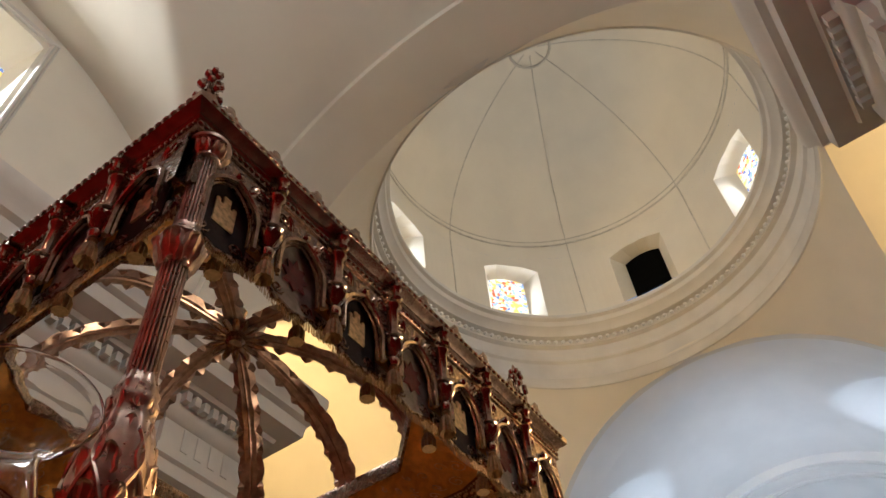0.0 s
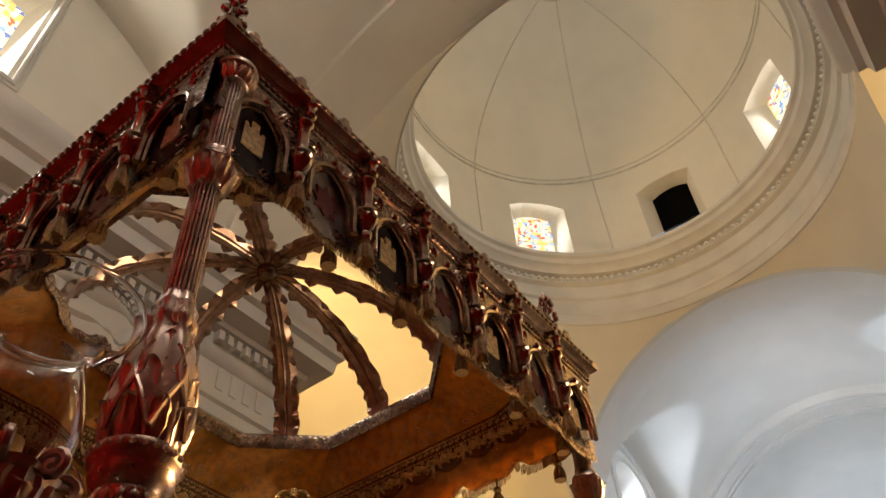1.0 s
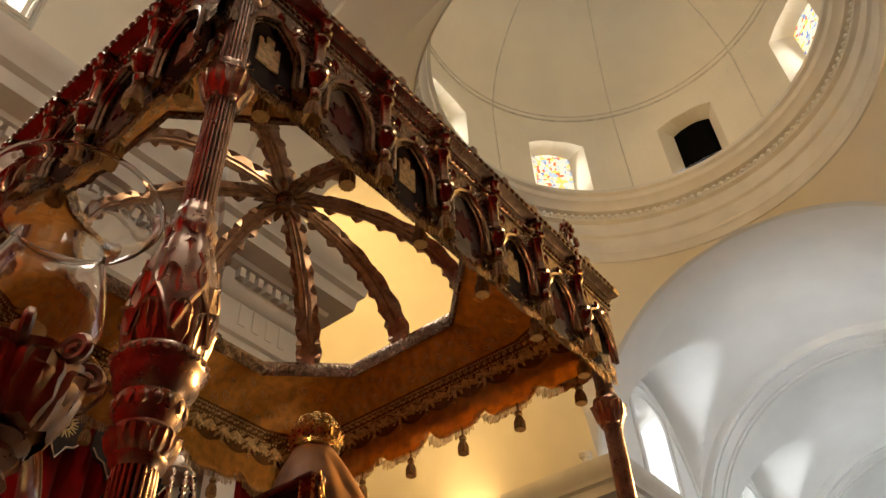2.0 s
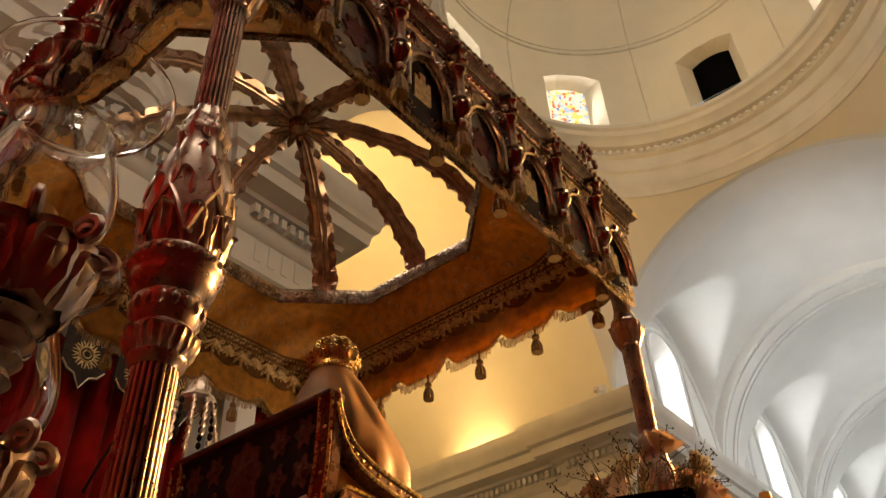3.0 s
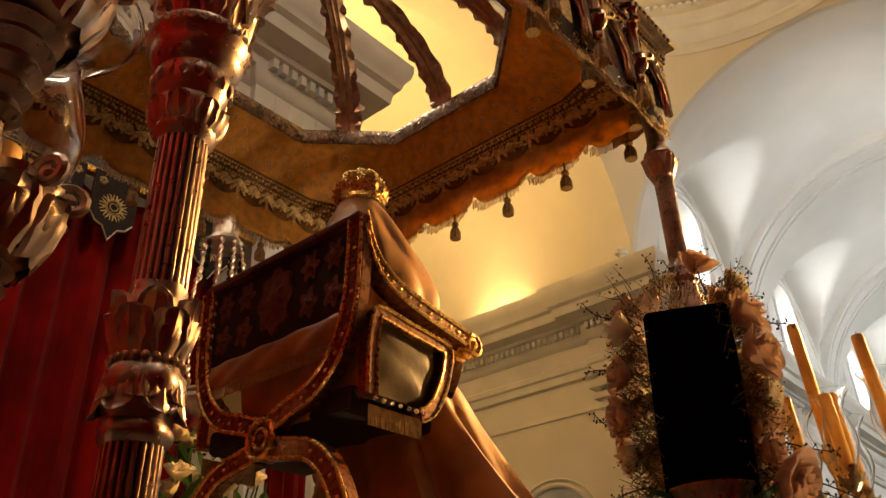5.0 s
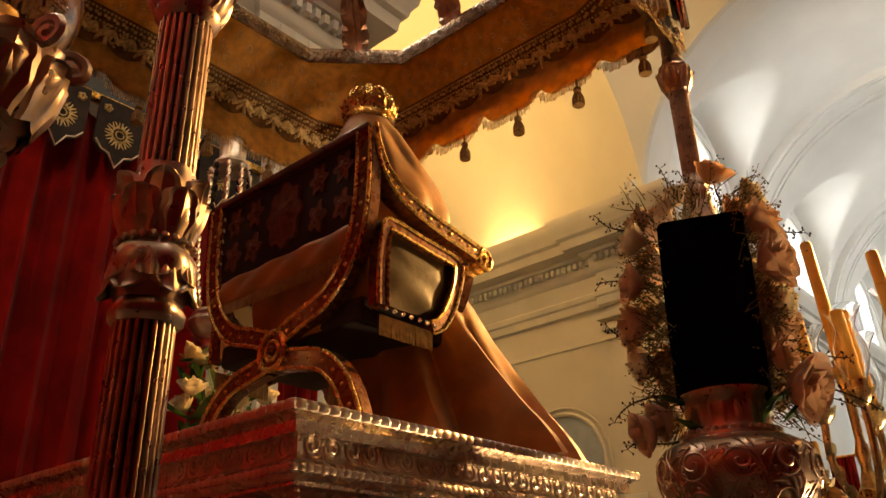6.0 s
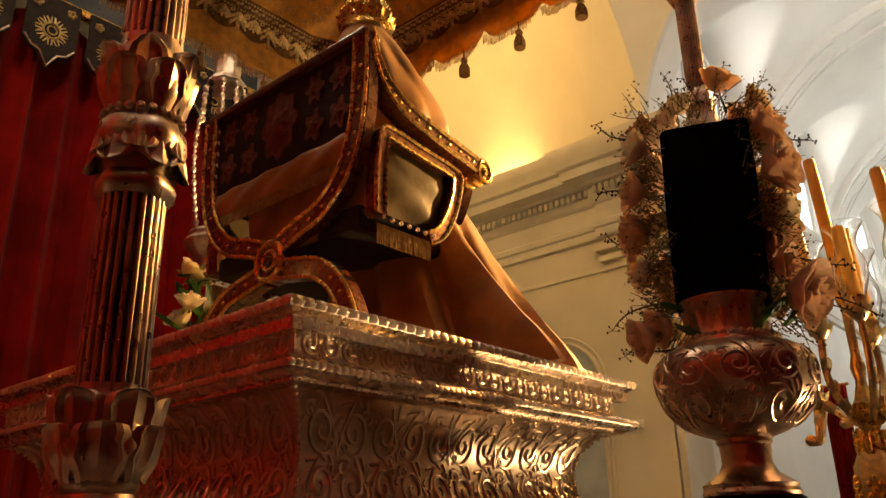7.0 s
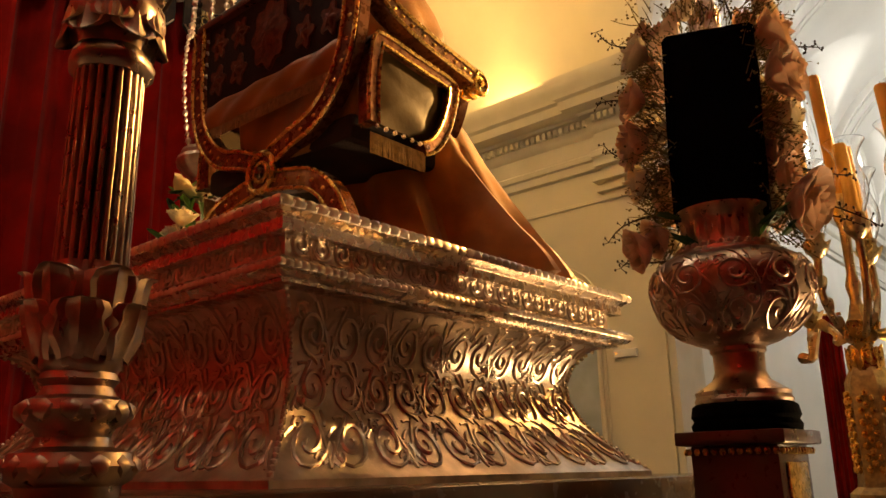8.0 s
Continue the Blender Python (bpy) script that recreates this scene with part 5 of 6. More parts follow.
# ---- seated statue, a plain draped shape, and its crown ----
sections = [(1.657, -1.72, 1.93, 0.44, 0.22), (1.70, -1.725, 1.935, 0.42, 0.215), (1.80, -1.74, 1.95, 0.36, 0.21), (1.92, -1.755, 1.955, 0.30, 0.20), (2.04, -1.775, 1.945, 0.255, 0.19), (2.14, -1.792, 1.92, 0.235, 0.19), (2.22, -1.80, 1.87, 0.215, 0.20),
            (2.32, -1.83, 1.84, 0.215, 0.215), (2.40, -1.84, 1.86, 0.235, 0.23), (2.48, -1.85, 1.875, 0.228, 0.228), (2.56, -1.857, 1.88, 0.206, 0.205), (2.64, -1.862, 1.875, 0.176, 0.176), (2.72, -1.866, 1.865, 0.14, 0.138), (2.79, -1.87, 1.855, 0.108, 0.104), (2.84, -1.87, 1.85, 0.078, 0.08), (2.88, -1.87, 1.85, 0.055, 0.06), (2.90, -1.87, 1.85, 0.01, 0.01)]
rings = []
for i in range(len(sections) - 1):
    a, b = sections[i], sections[i + 1]
    for k in range(4):
        t = k / 4
        z, cx, cy, rx, ry = [p + (q - p) * t for p, q in zip(a, b)]
        low = max(0.0, min(1.0, (2.25 - z) / 0.5))
        ring = []
        for j in range(96):
            ang = 2 * math.pi * j / 96
            fold = 1 + low * 0.15 * math.sin(8 * ang + 2.2 * z) + 0.05 * low * math.sin(17 * ang - 1.0) + (0.06 * abs(math.sin(4 * ang + 5 * z)) + 0.02 * math.sin(11 * ang - 9 * z) - 0.03 if 2.2 < z < 2.8 else 0.01 * math.sin(6 * ang + 5 * z))
            ring.append((cx + rx * fold * math.cos(ang), cy + ry * fold * math.sin(ang), z))
        rings.append(ring)
tagged(part("seated_statue", skin(bmesh.new(), rings, True, True), M_MANTLE), "seated draped statue in a brown-gold satin mantle on the throne", "statue")
crown = thing("crown", -1.87, 1.85, 2.845, "openwork gilded crown with rayed arches on the statue", "crown")
part("band", lathe(bmesh.new(), [(0.08, 0.0), (0.086, 0.006), (0.084, 0.022), (0.09, 0.028), (0.077, 0.03), (0.075, 0.002)], 48, cap=False), M_GOLD, crown)
for k in range(8):
    bm = bmesh.new()
    a = 2 * math.pi * k / 8
    arc = [((0.08 + 0.028 * math.sin(t * 1.1)) * math.cos(t * 0.98), 0.028 + 0.115 * math.sin(t)) for t in [math.pi / 2 * i / 12 for i in range(13)]]
    tube(bm, [(r * math.cos(a), r * math.sin(a), z) for r, z in arc], 0.007, 6)
    for i in range(1, 12, 1):
        r, z = arc[i]
        ball(bm, r * math.cos(a + 0.11), r * math.sin(a + 0.11), z, 0.0065)
        ball(bm, r * math.cos(a - 0.11), r * math.sin(a - 0.11), z + 0.004, 0.0065)
        tube(bm, [(r * math.cos(a - 0.28), r * math.sin(a - 0.28), z - 0.006), (1.05 * r * math.cos(a), 1.05 * r * math.sin(a), z), (r * math.cos(a + 0.28), r * math.sin(a + 0.28), z - 0.006)], 0.0028, 4)
    part("arch", bm, M_GOLD, crown)
bm = bmesh.new()
for k in range(16):
    a = 2 * math.pi * (k + 0.5) / 16
    leaf(bm, Matrix.Rotation(a, 4, "Z") @ Matrix.Translation((0.083, 0, 0.022)) @ pose(0, 0, 0, 0, 14, 0), 0.014, 0.055, 0.5, 0.1, 4, 5)
ball(bm, 0, 0, 0.155, 0.015)
part("leaves", bm, M_GOLD, crown)

# ---- vase, pedestal and bouquet ----
ped = thing("vase_pedestal", -0.87, 2.0, 0, "square dark red wooden pedestal with gilt moulding under the vase", "pedestal", turn=0)
part("cap", box(bmesh.new(), -0.108, 0.108, -0.108, 0.108, 1.258, 1.285, 0.004), M_DARKWOOD, ped)
bm = bmesh.new()
bumps(bm, rect(0.094, 0.094), 0.016, (0.007, 0.006, 0.008), 1.246, 0.0)
tagged(part("gilt_beading", bm, M_GOLD, ped), kind="stuff")
part("body", box(bmesh.new(), -0.086, 0.086, -0.086, 0.086, 0.06, 1.258, 0.004), M_DARKWOOD, ped)
part("foot", box(bmesh.new(), -0.12, 0.12, -0.12, 0.12, 0.0, 0.06, 0.004), M_DARKWOOD, ped)
part("gilt_panel", box(bmesh.new(), 0.0865, 0.092, -0.055, 0.055, 0.9, 1.225, 0.003), M_GOLD, ped)
vase = thing("silver_vase", -0.87, 2.0, 1.285, "round embossed silver vase on a black base", "vase")
part("base", lathe(bmesh.new(), [(0.104, 0.0), (0.107, 0.012), (0.101, 0.022), (0.106, 0.03), (0.102, 0.05), (0.095, 0.055)], 48), M_BLACK, vase, "glossy black turned base")
part("foot", lathe(bmesh.new(), [(0.094, 0.055), (0.096, 0.062), (0.092, 0.07), (0.094, 0.078), (0.075, 0.09), (0.058, 0.102), (0.05, 0.12), (0.051, 0.155), (0.056, 0.16), (0.056, 0.168), (0.062, 0.172)], 48), M_VASE, vase)
VB = [(0.062, 0.172), (0.09, 0.182), (0.12, 0.2), (0.146, 0.23), (0.16, 0.262), (0.166, 0.295), (0.163, 0.32), (0.15, 0.342), (0.128, 0.356), (0.108, 0.362)]
part("belly", lathe(bmesh.new(), VB, 64, cap=False), M_VASE, vase)
part("neck", lathe(bmesh.new(), [(0.108, 0.362), (0.106, 0.37), (0.09, 0.376), (0.086, 0.39), (0.087, 0.42), (0.092, 0.445), (0.1, 0.456), (0.1, 0.462), (0.085, 0.462), (0.08, 0.40)], 48, cap=False), M_VASE, vase)
bm = bmesh.new()
for k in range(34):
    a = 2 * math.pi * k / 34
    ball(bm, 0.1 * math.cos(a), 0.1 * math.sin(a), 0.374, 0.0085)
part("rope_collar", bm, M_POLERELIEF, vase)


bm = bmesh.new()
for k in range(20):
    a = 2 * math.pi * k / 20
    leaf(bm, Matrix.Rotation(a, 4, "Z") @ Matrix.Translation((0.086, 0, 0.385)), 0.012, 0.055, 0.3, 0.05, 4, 6)
part("neck_leaves", bm, M_POLERELIEF, vase)


def on_belly(u, v, lift):
    z = 0.185 + v
    r = prof_out(z, VB) + lift
    return Vector((r * math.cos(u / 0.15), r * math.sin(u / 0.15), z))


bm = bmesh.new()
scrollwork(bm, 2 * math.pi * 0.15, 0.15, 0.085, 0.0033, on_belly, 2)
for k in range(12):
    ridge(bm, [(0.15 * (2 * math.pi * k / 12 + 0.2 * math.sin(t * 3)), 0.005 + 0.11 * t) for t in [i / 10 for i in range(11)]], 0.0032, on_belly)
part("scroll_band", bm, M_POLERELIEF, vase)

bouquet = thing("bouquet", -0.87, 2.0, 1.745, "tall arrangement of pale roses and dry twigs round a black block", "flowers")
CAMD = Vector((0.35, -0.94, 0))      # open side of the arrangement, where the bare block shows
SIDE = Vector((0.94, 0.35, 0))
bm = bmesh.new()
rng = random.Random(4)
box(bm, -0.098, 0.098, -0.045, 0.045, -0.02, 0.425, 0.012)
bmesh.ops.subdivide_edges(bm, edges=bm.edges, cuts=3, use_grid_fill=True)
for v in bm.verts:
    v.co += Vector((rng.uniform(-1, 1), rng.uniform(-1, 1), rng.uniform(-1, 1))) * 0.004
blk = part("foam_block", bm, M_BLACK, bouquet, "block wrapped in black cloth")
blk.matrix_basis = pose(0, 0, 0, 0, 2, math.degrees(math.atan2(SIDE.y, SIDE.x)))


def rose(seed, r, layers=4):
    """Cupped petals wrapped round each other, the outer ones opening and curling at the rim."""
    g = random.Random(seed)
    bm = bmesh.new()
    for L in range(layers):
        n = 3 + L
        q = L / (layers - 1)
        rr = r * (0.20 + 0.80 * q)
        for k in range(n):
            a = 2 * math.pi * (k + 0.5 * L) / n + g.uniform(-0.25, 0.25)
            hgt = r * (1.55 - 0.35 * q) * g.uniform(0.9, 1.1)
            rows = []
            for j in range(7):
                v = j / 6
                rad = rr * (0.18 + 0.92 * math.sin(min(1.0, v * 1.25) * math.pi * 0.5)) * (1 - 0.30 * (1 - q) * v) + r * 0.22 * q * max(0, v - 0.75) * 4
                row = []
                for i in range(7):
                    w = i / 3 - 1
                    u = w * (math.pi / n) * 1.45 * (0.45 + 0.55 * math.sin(math.pi * (0.2 + 0.55 * v)))
                    lip = 0.10 * r * q * max(0, v - 0.8) * 5
                    row.append((rad * math.cos(a + u), rad * math.sin(a + u), hgt * v * (1 - 0.10 * w * w * v) - lip + 0.02 * r * math.sin(5 * w + k)))
                rows.append(row)
            skin(bm, rows, False)
    return bm


rose_meshes = [part("rose", rose(11, 0.045), M_ROSE, bouquet), part("rose", rose(12, 0.056, 5), M_ROSE, bouquet), part("rose", rose(13, 0.044, 5), M_CREAMPETAL, bouquet)]
spots = []
for z in (-0.01, 0.085, 0.18, 0.275, 0.37):
    for sd in (-1, 1):
        spots.append((sd * (0.122 + rng.uniform(-0.012, 0.022)), rng.uniform(-0.06, 0.01), z + rng.uniform(-0.025, 0.025)))
        spots.append((sd * (0.09 + rng.uniform(-0.01, 0.015)), rng.uniform(0.05, 0.10), z + 0.05 + rng.uniform(-0.03, 0.03)))
        spots.append((sd * (0.098 + rng.uniform(-0.01, 0.012)), rng.uniform(0.07, 0.12), z + 0.02 + rng.uniform(-0.03, 0.03)))
for x, z in ((-0.11, 0.45), (-0.03, 0.52), (0.05, 0.56), (0.12, 0.49), (0.08, 0.45), (-0.06, 0.46)):
    spots.append((x, rng.uniform(0.03, 0.10), z))
spots.append((-0.15, -0.04, -0.06))
for i, (u, d, z) in enumerate(spots):
    src = rose_meshes[(i * 7 + i // 3) % 3]
    ob = src if i < 3 and src.matrix_basis == Matrix.Identity(4) else twin(src, Matrix.Identity(4), False)
    p = SIDE * u - CAMD * d + Vector((0, 0, z))
    outw = SIDE * u * 6 - CAMD * (d * 1.5 - 0.25) + Vector((0, 0, (z - 0.2) * 1.5))
    ob.matrix_basis = Matrix.LocRotScale(p, outw.to_track_quat("Z", "Y"), Vector((1, 1, 1)) * rng.uniform(0.7, 1.0) * (1.1 if u > 0 else 0.95))
bm, bl = bmesh.new(), bmesh.new()
for i in range(900):
    z = rng.uniform(-0.06, 0.5)
    s = rng.choice((-1, 1))
    if z > 0.44:
        u = rng.uniform(-0.14, 0.14)
    else:
        u = s * rng.uniform(0.074, 0.145)
    base = SIDE * u - CAMD * rng.uniform(-0.055, 0.12) + Vector((0, 0, z))
    d = (SIDE * (u * 5 + rng.uniform(-0.3, 0.3)) + CAMD * rng.uniform(-0.4, 0.4) + Vector((0, 0, rng.uniform(-0.5, 0.9) + (z - 0.2) * 2))).normalized()
    L = rng.uniform(0.03, 0.08)
    side = d.cross(Vector((0, 0, 1)))
    pts = [base + d * L * t + side * 0.012 * math.sin(3 * t + i) for t in (0, 0.35, 0.7, 1)]
    tube(bm, pts, [0.0016, 0.0014, 0.0011, 0.0007], 3, False)
    for k in range(4):
        q = pts[1].lerp(pts[3], rng.random()) + Vector((rng.uniform(-1, 1), rng.uniform(-1, 1), rng.uniform(-1, 1))) * 0.014
        ball(bm, q.x, q.y, q.z, rng.uniform(0.0016, 0.0034), 1)
for u0, z0, ang, L in ((-0.12, 0.44, 150, 0.2), (-0.15, 0.18, 165, 0.13), (-0.15, 0.02, 195, 0.14), (-0.14, -0.06, 200, 0.13), (-0.16, 0.30, 170, 0.12), (0.06, 0.5, 70, 0.12), (0.1, 0.46, 40, 0.13), (0.15, 0.36, 15, 0.12), (0.15, 0.10, -5, 0.15), (0.14, 0.03, -20, 0.22), (0.12, 0.0, -14, 0.18), (-0.05, 0.5, 105, 0.12), (0.0, 0.5, 95, 0.10)):
    a = radians(ang)
    pts = []
    for t in [k / 8 for k in range(9)]:
        pts.append(SIDE * (u0 * 0.92 + 0.8 * L * t * math.cos(a) + 0.015 * math.sin(4 * t + u0 * 30)) - CAMD * 0.05 + Vector((0, 0, z0 + L * t * math.sin(a) + 0.02 * math.sin(3 * t + z0 * 20))))
    bt = bmesh.new()
    tube(bt, pts, [0.003 * (1 - 0.08 * k) for k in range(9)], 5, False)
    for k in range(3, 9):
        for _ in range(3):
            q = pts[k] + Vector((rng.uniform(-1, 1), rng.uniform(-1, 1), rng.uniform(-1, 1))) * 0.014
            tube(bt, [pts[k], q], 0.0009, 3, False)
            ball(bt, q.x, q.y, q.z, 0.0026, 1, (1, 1, 1.5))
    part("twig", bt, M_TWIG, bouquet, "dark bare budded twig")
for u0, z0, tilt, w in ((-0.10, -0.055, 200, 0.03), (-0.075, -0.06, 240, 0.026), (0.10, -0.03, 300, 0.03), (0.13, -0.01, 320, 0.034), (0.16, -0.03, 310, 0.028), (0.18, 0.0, 340, 0.024), (0.05, -0.02, 280, 0.024), (-0.13, 0.0, 190, 0.022)):
    m = Matrix.Translation(SIDE * u0 + CAMD * 0.05 + Vector((0, 0, z0))) @ pose(0, 0, 0, 0, 0, 20) @ pose(0, 0, 0, 0, tilt - 180 + 90, 0)
    leaf(bl, m, w, w * 2.6, 0.3, 0.12, 6, 8, 2)
tagged(part("dry_filler", bm, M_FILLER, bouquet, "fine dry olive filler sprays"), kind="stuff")
part("leaves", bl, M_LEAF, bouquet, "broad green leaves")

# ---- candelabrum with glass shades beyond the vase ----
cand = thing("branched_candelabrum", -0.885, 3.07, 0, "gilded silver candelabrum with leafy arms and pierced foot", "candelabrum")
part("stand", box(bmesh.new(), -0.13, 0.13, -0.13, 0.13, 0, 1.10, 0.01), M_DARKWOOD, cand)
part("foot", lathe(bmesh.new(), [(0.1, 1.10), (0.1, 1.13), (0.075, 1.15), (0.07, 1.2), (0.072, 1.4), (0.07, 1.46), (0.05, 1.5), (0.03, 1.53), (0.026, 1.56), (0.045, 1.6), (0.05, 1.63), (0.03, 1.66), (0.02, 1.7)], 6), M_EMBROIDERY, cand)
bm = bmesh.new()
for k in range(6):
    a = 2 * math.pi * k / 6
    for j in range(7):
        for i in range(3):
            b = a + (i - 1) * 0.25 + math.pi / 6
            ball(bm, 0.068 * math.cos(b), 0.068 * math.sin(b), 1.2 + 0.034 * j + 0.017 * (i % 2), 0.011, 1, (1, 1, 1.2))
    leaf(bm, Matrix.Rotation(a, 4, "Z") @ Matrix.Translation((0.04, 0, 1.47)) @ pose(0, 0, 0, 0, -10, 0), 0.025, 0.12, 0.6, 0.2)
    leaf(bm, Matrix.Rotation(a + 0.5, 4, "Z") @ Matrix.Translation((0.03, 0, 1.58)), 0.025, 0.09, 0.9, 0.3)
part("foot_ornament", bm, M_GOLD, cand)
M_PALEGOLD = material("pale_gilt", (0.72, 0.60, 0.38), 0.3, 1.0, vary=0.18, scale=30, bump=0.2, bump_scale=90)
part("stem", lathe(bmesh.new(), [(0.02, 1.68), (0.016, 1.72), (0.024, 1.76), (0.014, 1.8), (0.016, 1.95), (0.026, 1.98), (0.03, 2.01), (0.012, 2.03)], 24), M_PALEGOLD, cand)
arms = [(0.0, 0.0, 2.03, 0.46, 0.03), (-0.075, -0.06, 1.90, 0.32, 0.02), (0.06, -0.1, 1.93, 0.26, -0.01), (0.19, 0.02, 2.0, 0.40, 0.0), (0.03, 0.14, 1.90, 0.36, 0.0), (-0.16, 0.06, 1.70, 0.12, 0.0), (0.25, -0.08, 1.78, 0.30, 0.0)]
for i, (ax, ay, az, ch, tl) in enumerate(arms):
    if ax or ay:
        line = smooth_line([(0, 0, 1.62), (ax * 0.35, ay * 0.35, 1.60), (ax * 0.8, ay * 0.8, 1.66), (ax * 1.05, ay * 1.05, az - 0.15), (ax, ay, az - 0.03)], 8)
        bm = tube(bmesh.new(), line, 0.012, 8)
        for k in range(6, len(line), 6):
            d = Vector(line[min(k + 1, len(line) - 1)]) - Vector(line[k - 1])
            leaf(bm, Matrix.Translation(line[k]) @ d.to_track_quat("Z", "Y").to_matrix().to_4x4() @ pose(0.008, 0, 0), 0.018, 0.055, 0.8, 0.3, 4, 5)
        part("arm", bm, M_PALEGOLD, cand, "curved leafy arm")
    bm = lathe(bmesh.new(), [(0.012, az - 0.05), (0.03, az - 0.03), (0.038, az - 0.015), (0.036, az), (0.026, az + 0.006), (0.03, az + 0.03), (0.024, az + 0.03)], 20, ax, ay)
    sock = part("socket", bm, M_PALEGOLD, cand)
    for k in range(6):
        part("leaf", leaf(bmesh.new(), Matrix.Translation((ax, ay, az - 0.03)) @ Matrix.Rotation(k * math.pi / 3, 4, "Z") @ Matrix.Translation((0.028, 0, 0)), 0.016, 0.05, 0.9, 0.3, 4, 5), M_PALEGOLD, sock)
    if ch > 0.1:
        c = thing("candle", -0.885 + ax, 3.07 + ay, az + 0.03, "thick yellow wax candle in the candelabrum", "candle", "candles of the candelabrum")
        c.matrix_basis = pose(-0.885 + ax, 3.07 + ay, az + 0.006, 0, -3, 0)
        part("wax", lathe(bmesh.new(), [(0.0205, 0.0), (0.0205, ch - 0.01), (0.018, ch), (0.010, ch - 0.006)], 24), M_WAX, c)
        part("wick", tube(bmesh.new(), [(0, 0, ch - 0.008), (0.001, 0, ch + 0.012)], 0.0012, 5), M_TWIG, c)
    if i in (1, 2, 3, 4, 6):
        h = 0.24
        outer = [(0.028, 0.0), (0.04, 0.03), (0.052, 0.07), (0.05, 0.11), (0.034, 0.16), (0.032, 0.18), (0.042, 0.21), (0.062, h)]
        inner = [(r - 0.0018, z) for r, z in outer[::-1]]
        q = part("glass_shade", lathe(bmesh.new(), [(r, z + az + 0.03) for r, z in outer + inner], 32, ax, ay, cap=False), M_GLASS, cand, "clear glass tulip shade")
        q.visible_shadow = False

# ---- candelabrum with glass tulips close to the path ----
NX, NY = -1.22, 0.16
near = thing("tulip_candelabrum", NX, NY, 0, "ornate silver candelabrum with leafy cups and clear glass tulips", "candelabrum")
part("base", lathe(bmesh.new(), [(0.14, 0.0), (0.14, 0.03), (0.09, 0.05), (0.05, 0.1), (0.03, 0.16), (0.026, 0.3)], 40), M_POLE, near)
part("column", lathe(bmesh.new(), [(0.024, 0.29), (0.02, 0.32), (0.022, 0.9), (0.022, 1.35), (0.03, 1.37), (0.032, 1.39), (0.02, 1.41), (0.019, 1.55), (0.03, 1.565), (0.045, 1.60), (0.03, 1.64), (0.01, 1.66)], 54, ripple=lambda a, z: 1 - 0.08 * (0.5 + 0.5 * math.cos(14 * a)) if 0.35 < z < 1.34 else 1), M_POLE, near)


def tulip_lamp(wx, wy, zc, k):
    """A ringed stem, leafy cup and glass tulip over an arm; zc is the height of the cup's rim."""
    x, y = wx - NX, wy - NY

    def at(prof):
        return [(r * k, zc + z * k) for r, z in prof]
    line = smooth_line([(0, 0, 1.60), (x * 0.3, y * 0.3, 1.50), (x * 0.75, y * 0.75, zc - 0.34), (x * 0.98, y * 0.98, zc - 0.27), (x, y, zc - 0.17)], 8)
    bm = tube(bmesh.new(), line, 0.012, 8)
    for i in range(8, len(line), 7):
        d = Vector(line[min(i + 1, len(line) - 1)]) - Vector(line[i - 1])
        leaf(bm, Matrix.Translation(line[i]) @ d.to_track_quat("Z", "Y").to_matrix().to_4x4() @ pose(0.008, 0, 0), 0.02, 0.06, 0.8, 0.3, 4, 5)
    part("arm", bm, M_POLE, near, "curved leafy silver arm")
    part("ringed_stem", lathe(bmesh.new(), at([(0.014, -0.18), (0.024, -0.172), (0.018, -0.16), (0.027, -0.15), (0.021, -0.14), (0.031, -0.128), (0.025, -0.117), (0.036, -0.106), (0.029, -0.095), (0.04, -0.086), (0.03, -0.078)]), 36, x, y), M_POLE, near)
    part("cup", lathe(bmesh.new(), at([(0.032, -0.08), (0.046, -0.07), (0.062, -0.05), (0.069, -0.03), (0.062, -0.012), (0.066, 0.0), (0.05, 0.006)]), 40, x, y, lobed(8, 0.06)), M_POLE, near)
    bm = bmesh.new()
    for i in range(8):
        a = 2 * math.pi * i / 8
        leaf(bm, Matrix.Translation((x, y, zc - 0.075 * k)) @ Matrix.Rotation(a, 4, "Z") @ Matrix.Translation((0.052 * k, 0, 0)), 0.027 * k, 0.085 * k, 0.9, 0.22)
        b = a + math.pi / 8
        pts = spiral(0.071 * k, zc + 0.002, 0.018 * k, 1.4, math.pi, -1, 16)
        tube(bm, [(x + r * math.cos(b), y + r * math.sin(b), z) for r, z in pts], 0.0058 * k, 6)
    part("cup_leaves", bm, M_POLERELIEF, near)
    gs = smooth_line(at([(0.045, 0.004), (0.060, 0.02), (0.070, 0.05), (0.071, 0.08), (0.064, 0.115), (0.054, 0.15), (0.053, 0.17), (0.064, 0.192), (0.083, 0.210), (0.097, 0.224), (0.104, 0.236)]), 4)
    q = part("glass_tulip", lathe(bmesh.new(), gs + [(gs[-1][0] + 0.002, gs[-1][1] + 0.0025), (gs[-1][0] - 0.0005, gs[-1][1] + 0.004)] + [(r - 0.003, z) for r, z in gs[::-1]], 72, x, y, cap=False), M_GLASS, near, "clear flared glass tulip")
    q.visible_shadow = False
    part("candle_stub", lathe(bmesh.new(), at([(0.018, 0.0), (0.018, 0.05), (0.008, 0.05)]), 20, x, y), M_WAX, near)


tulip_lamp(-0.755, 0.40, 1.955, 1.0)
tulip_lamp(-0.895, 0.455, 1.80, 1.0)

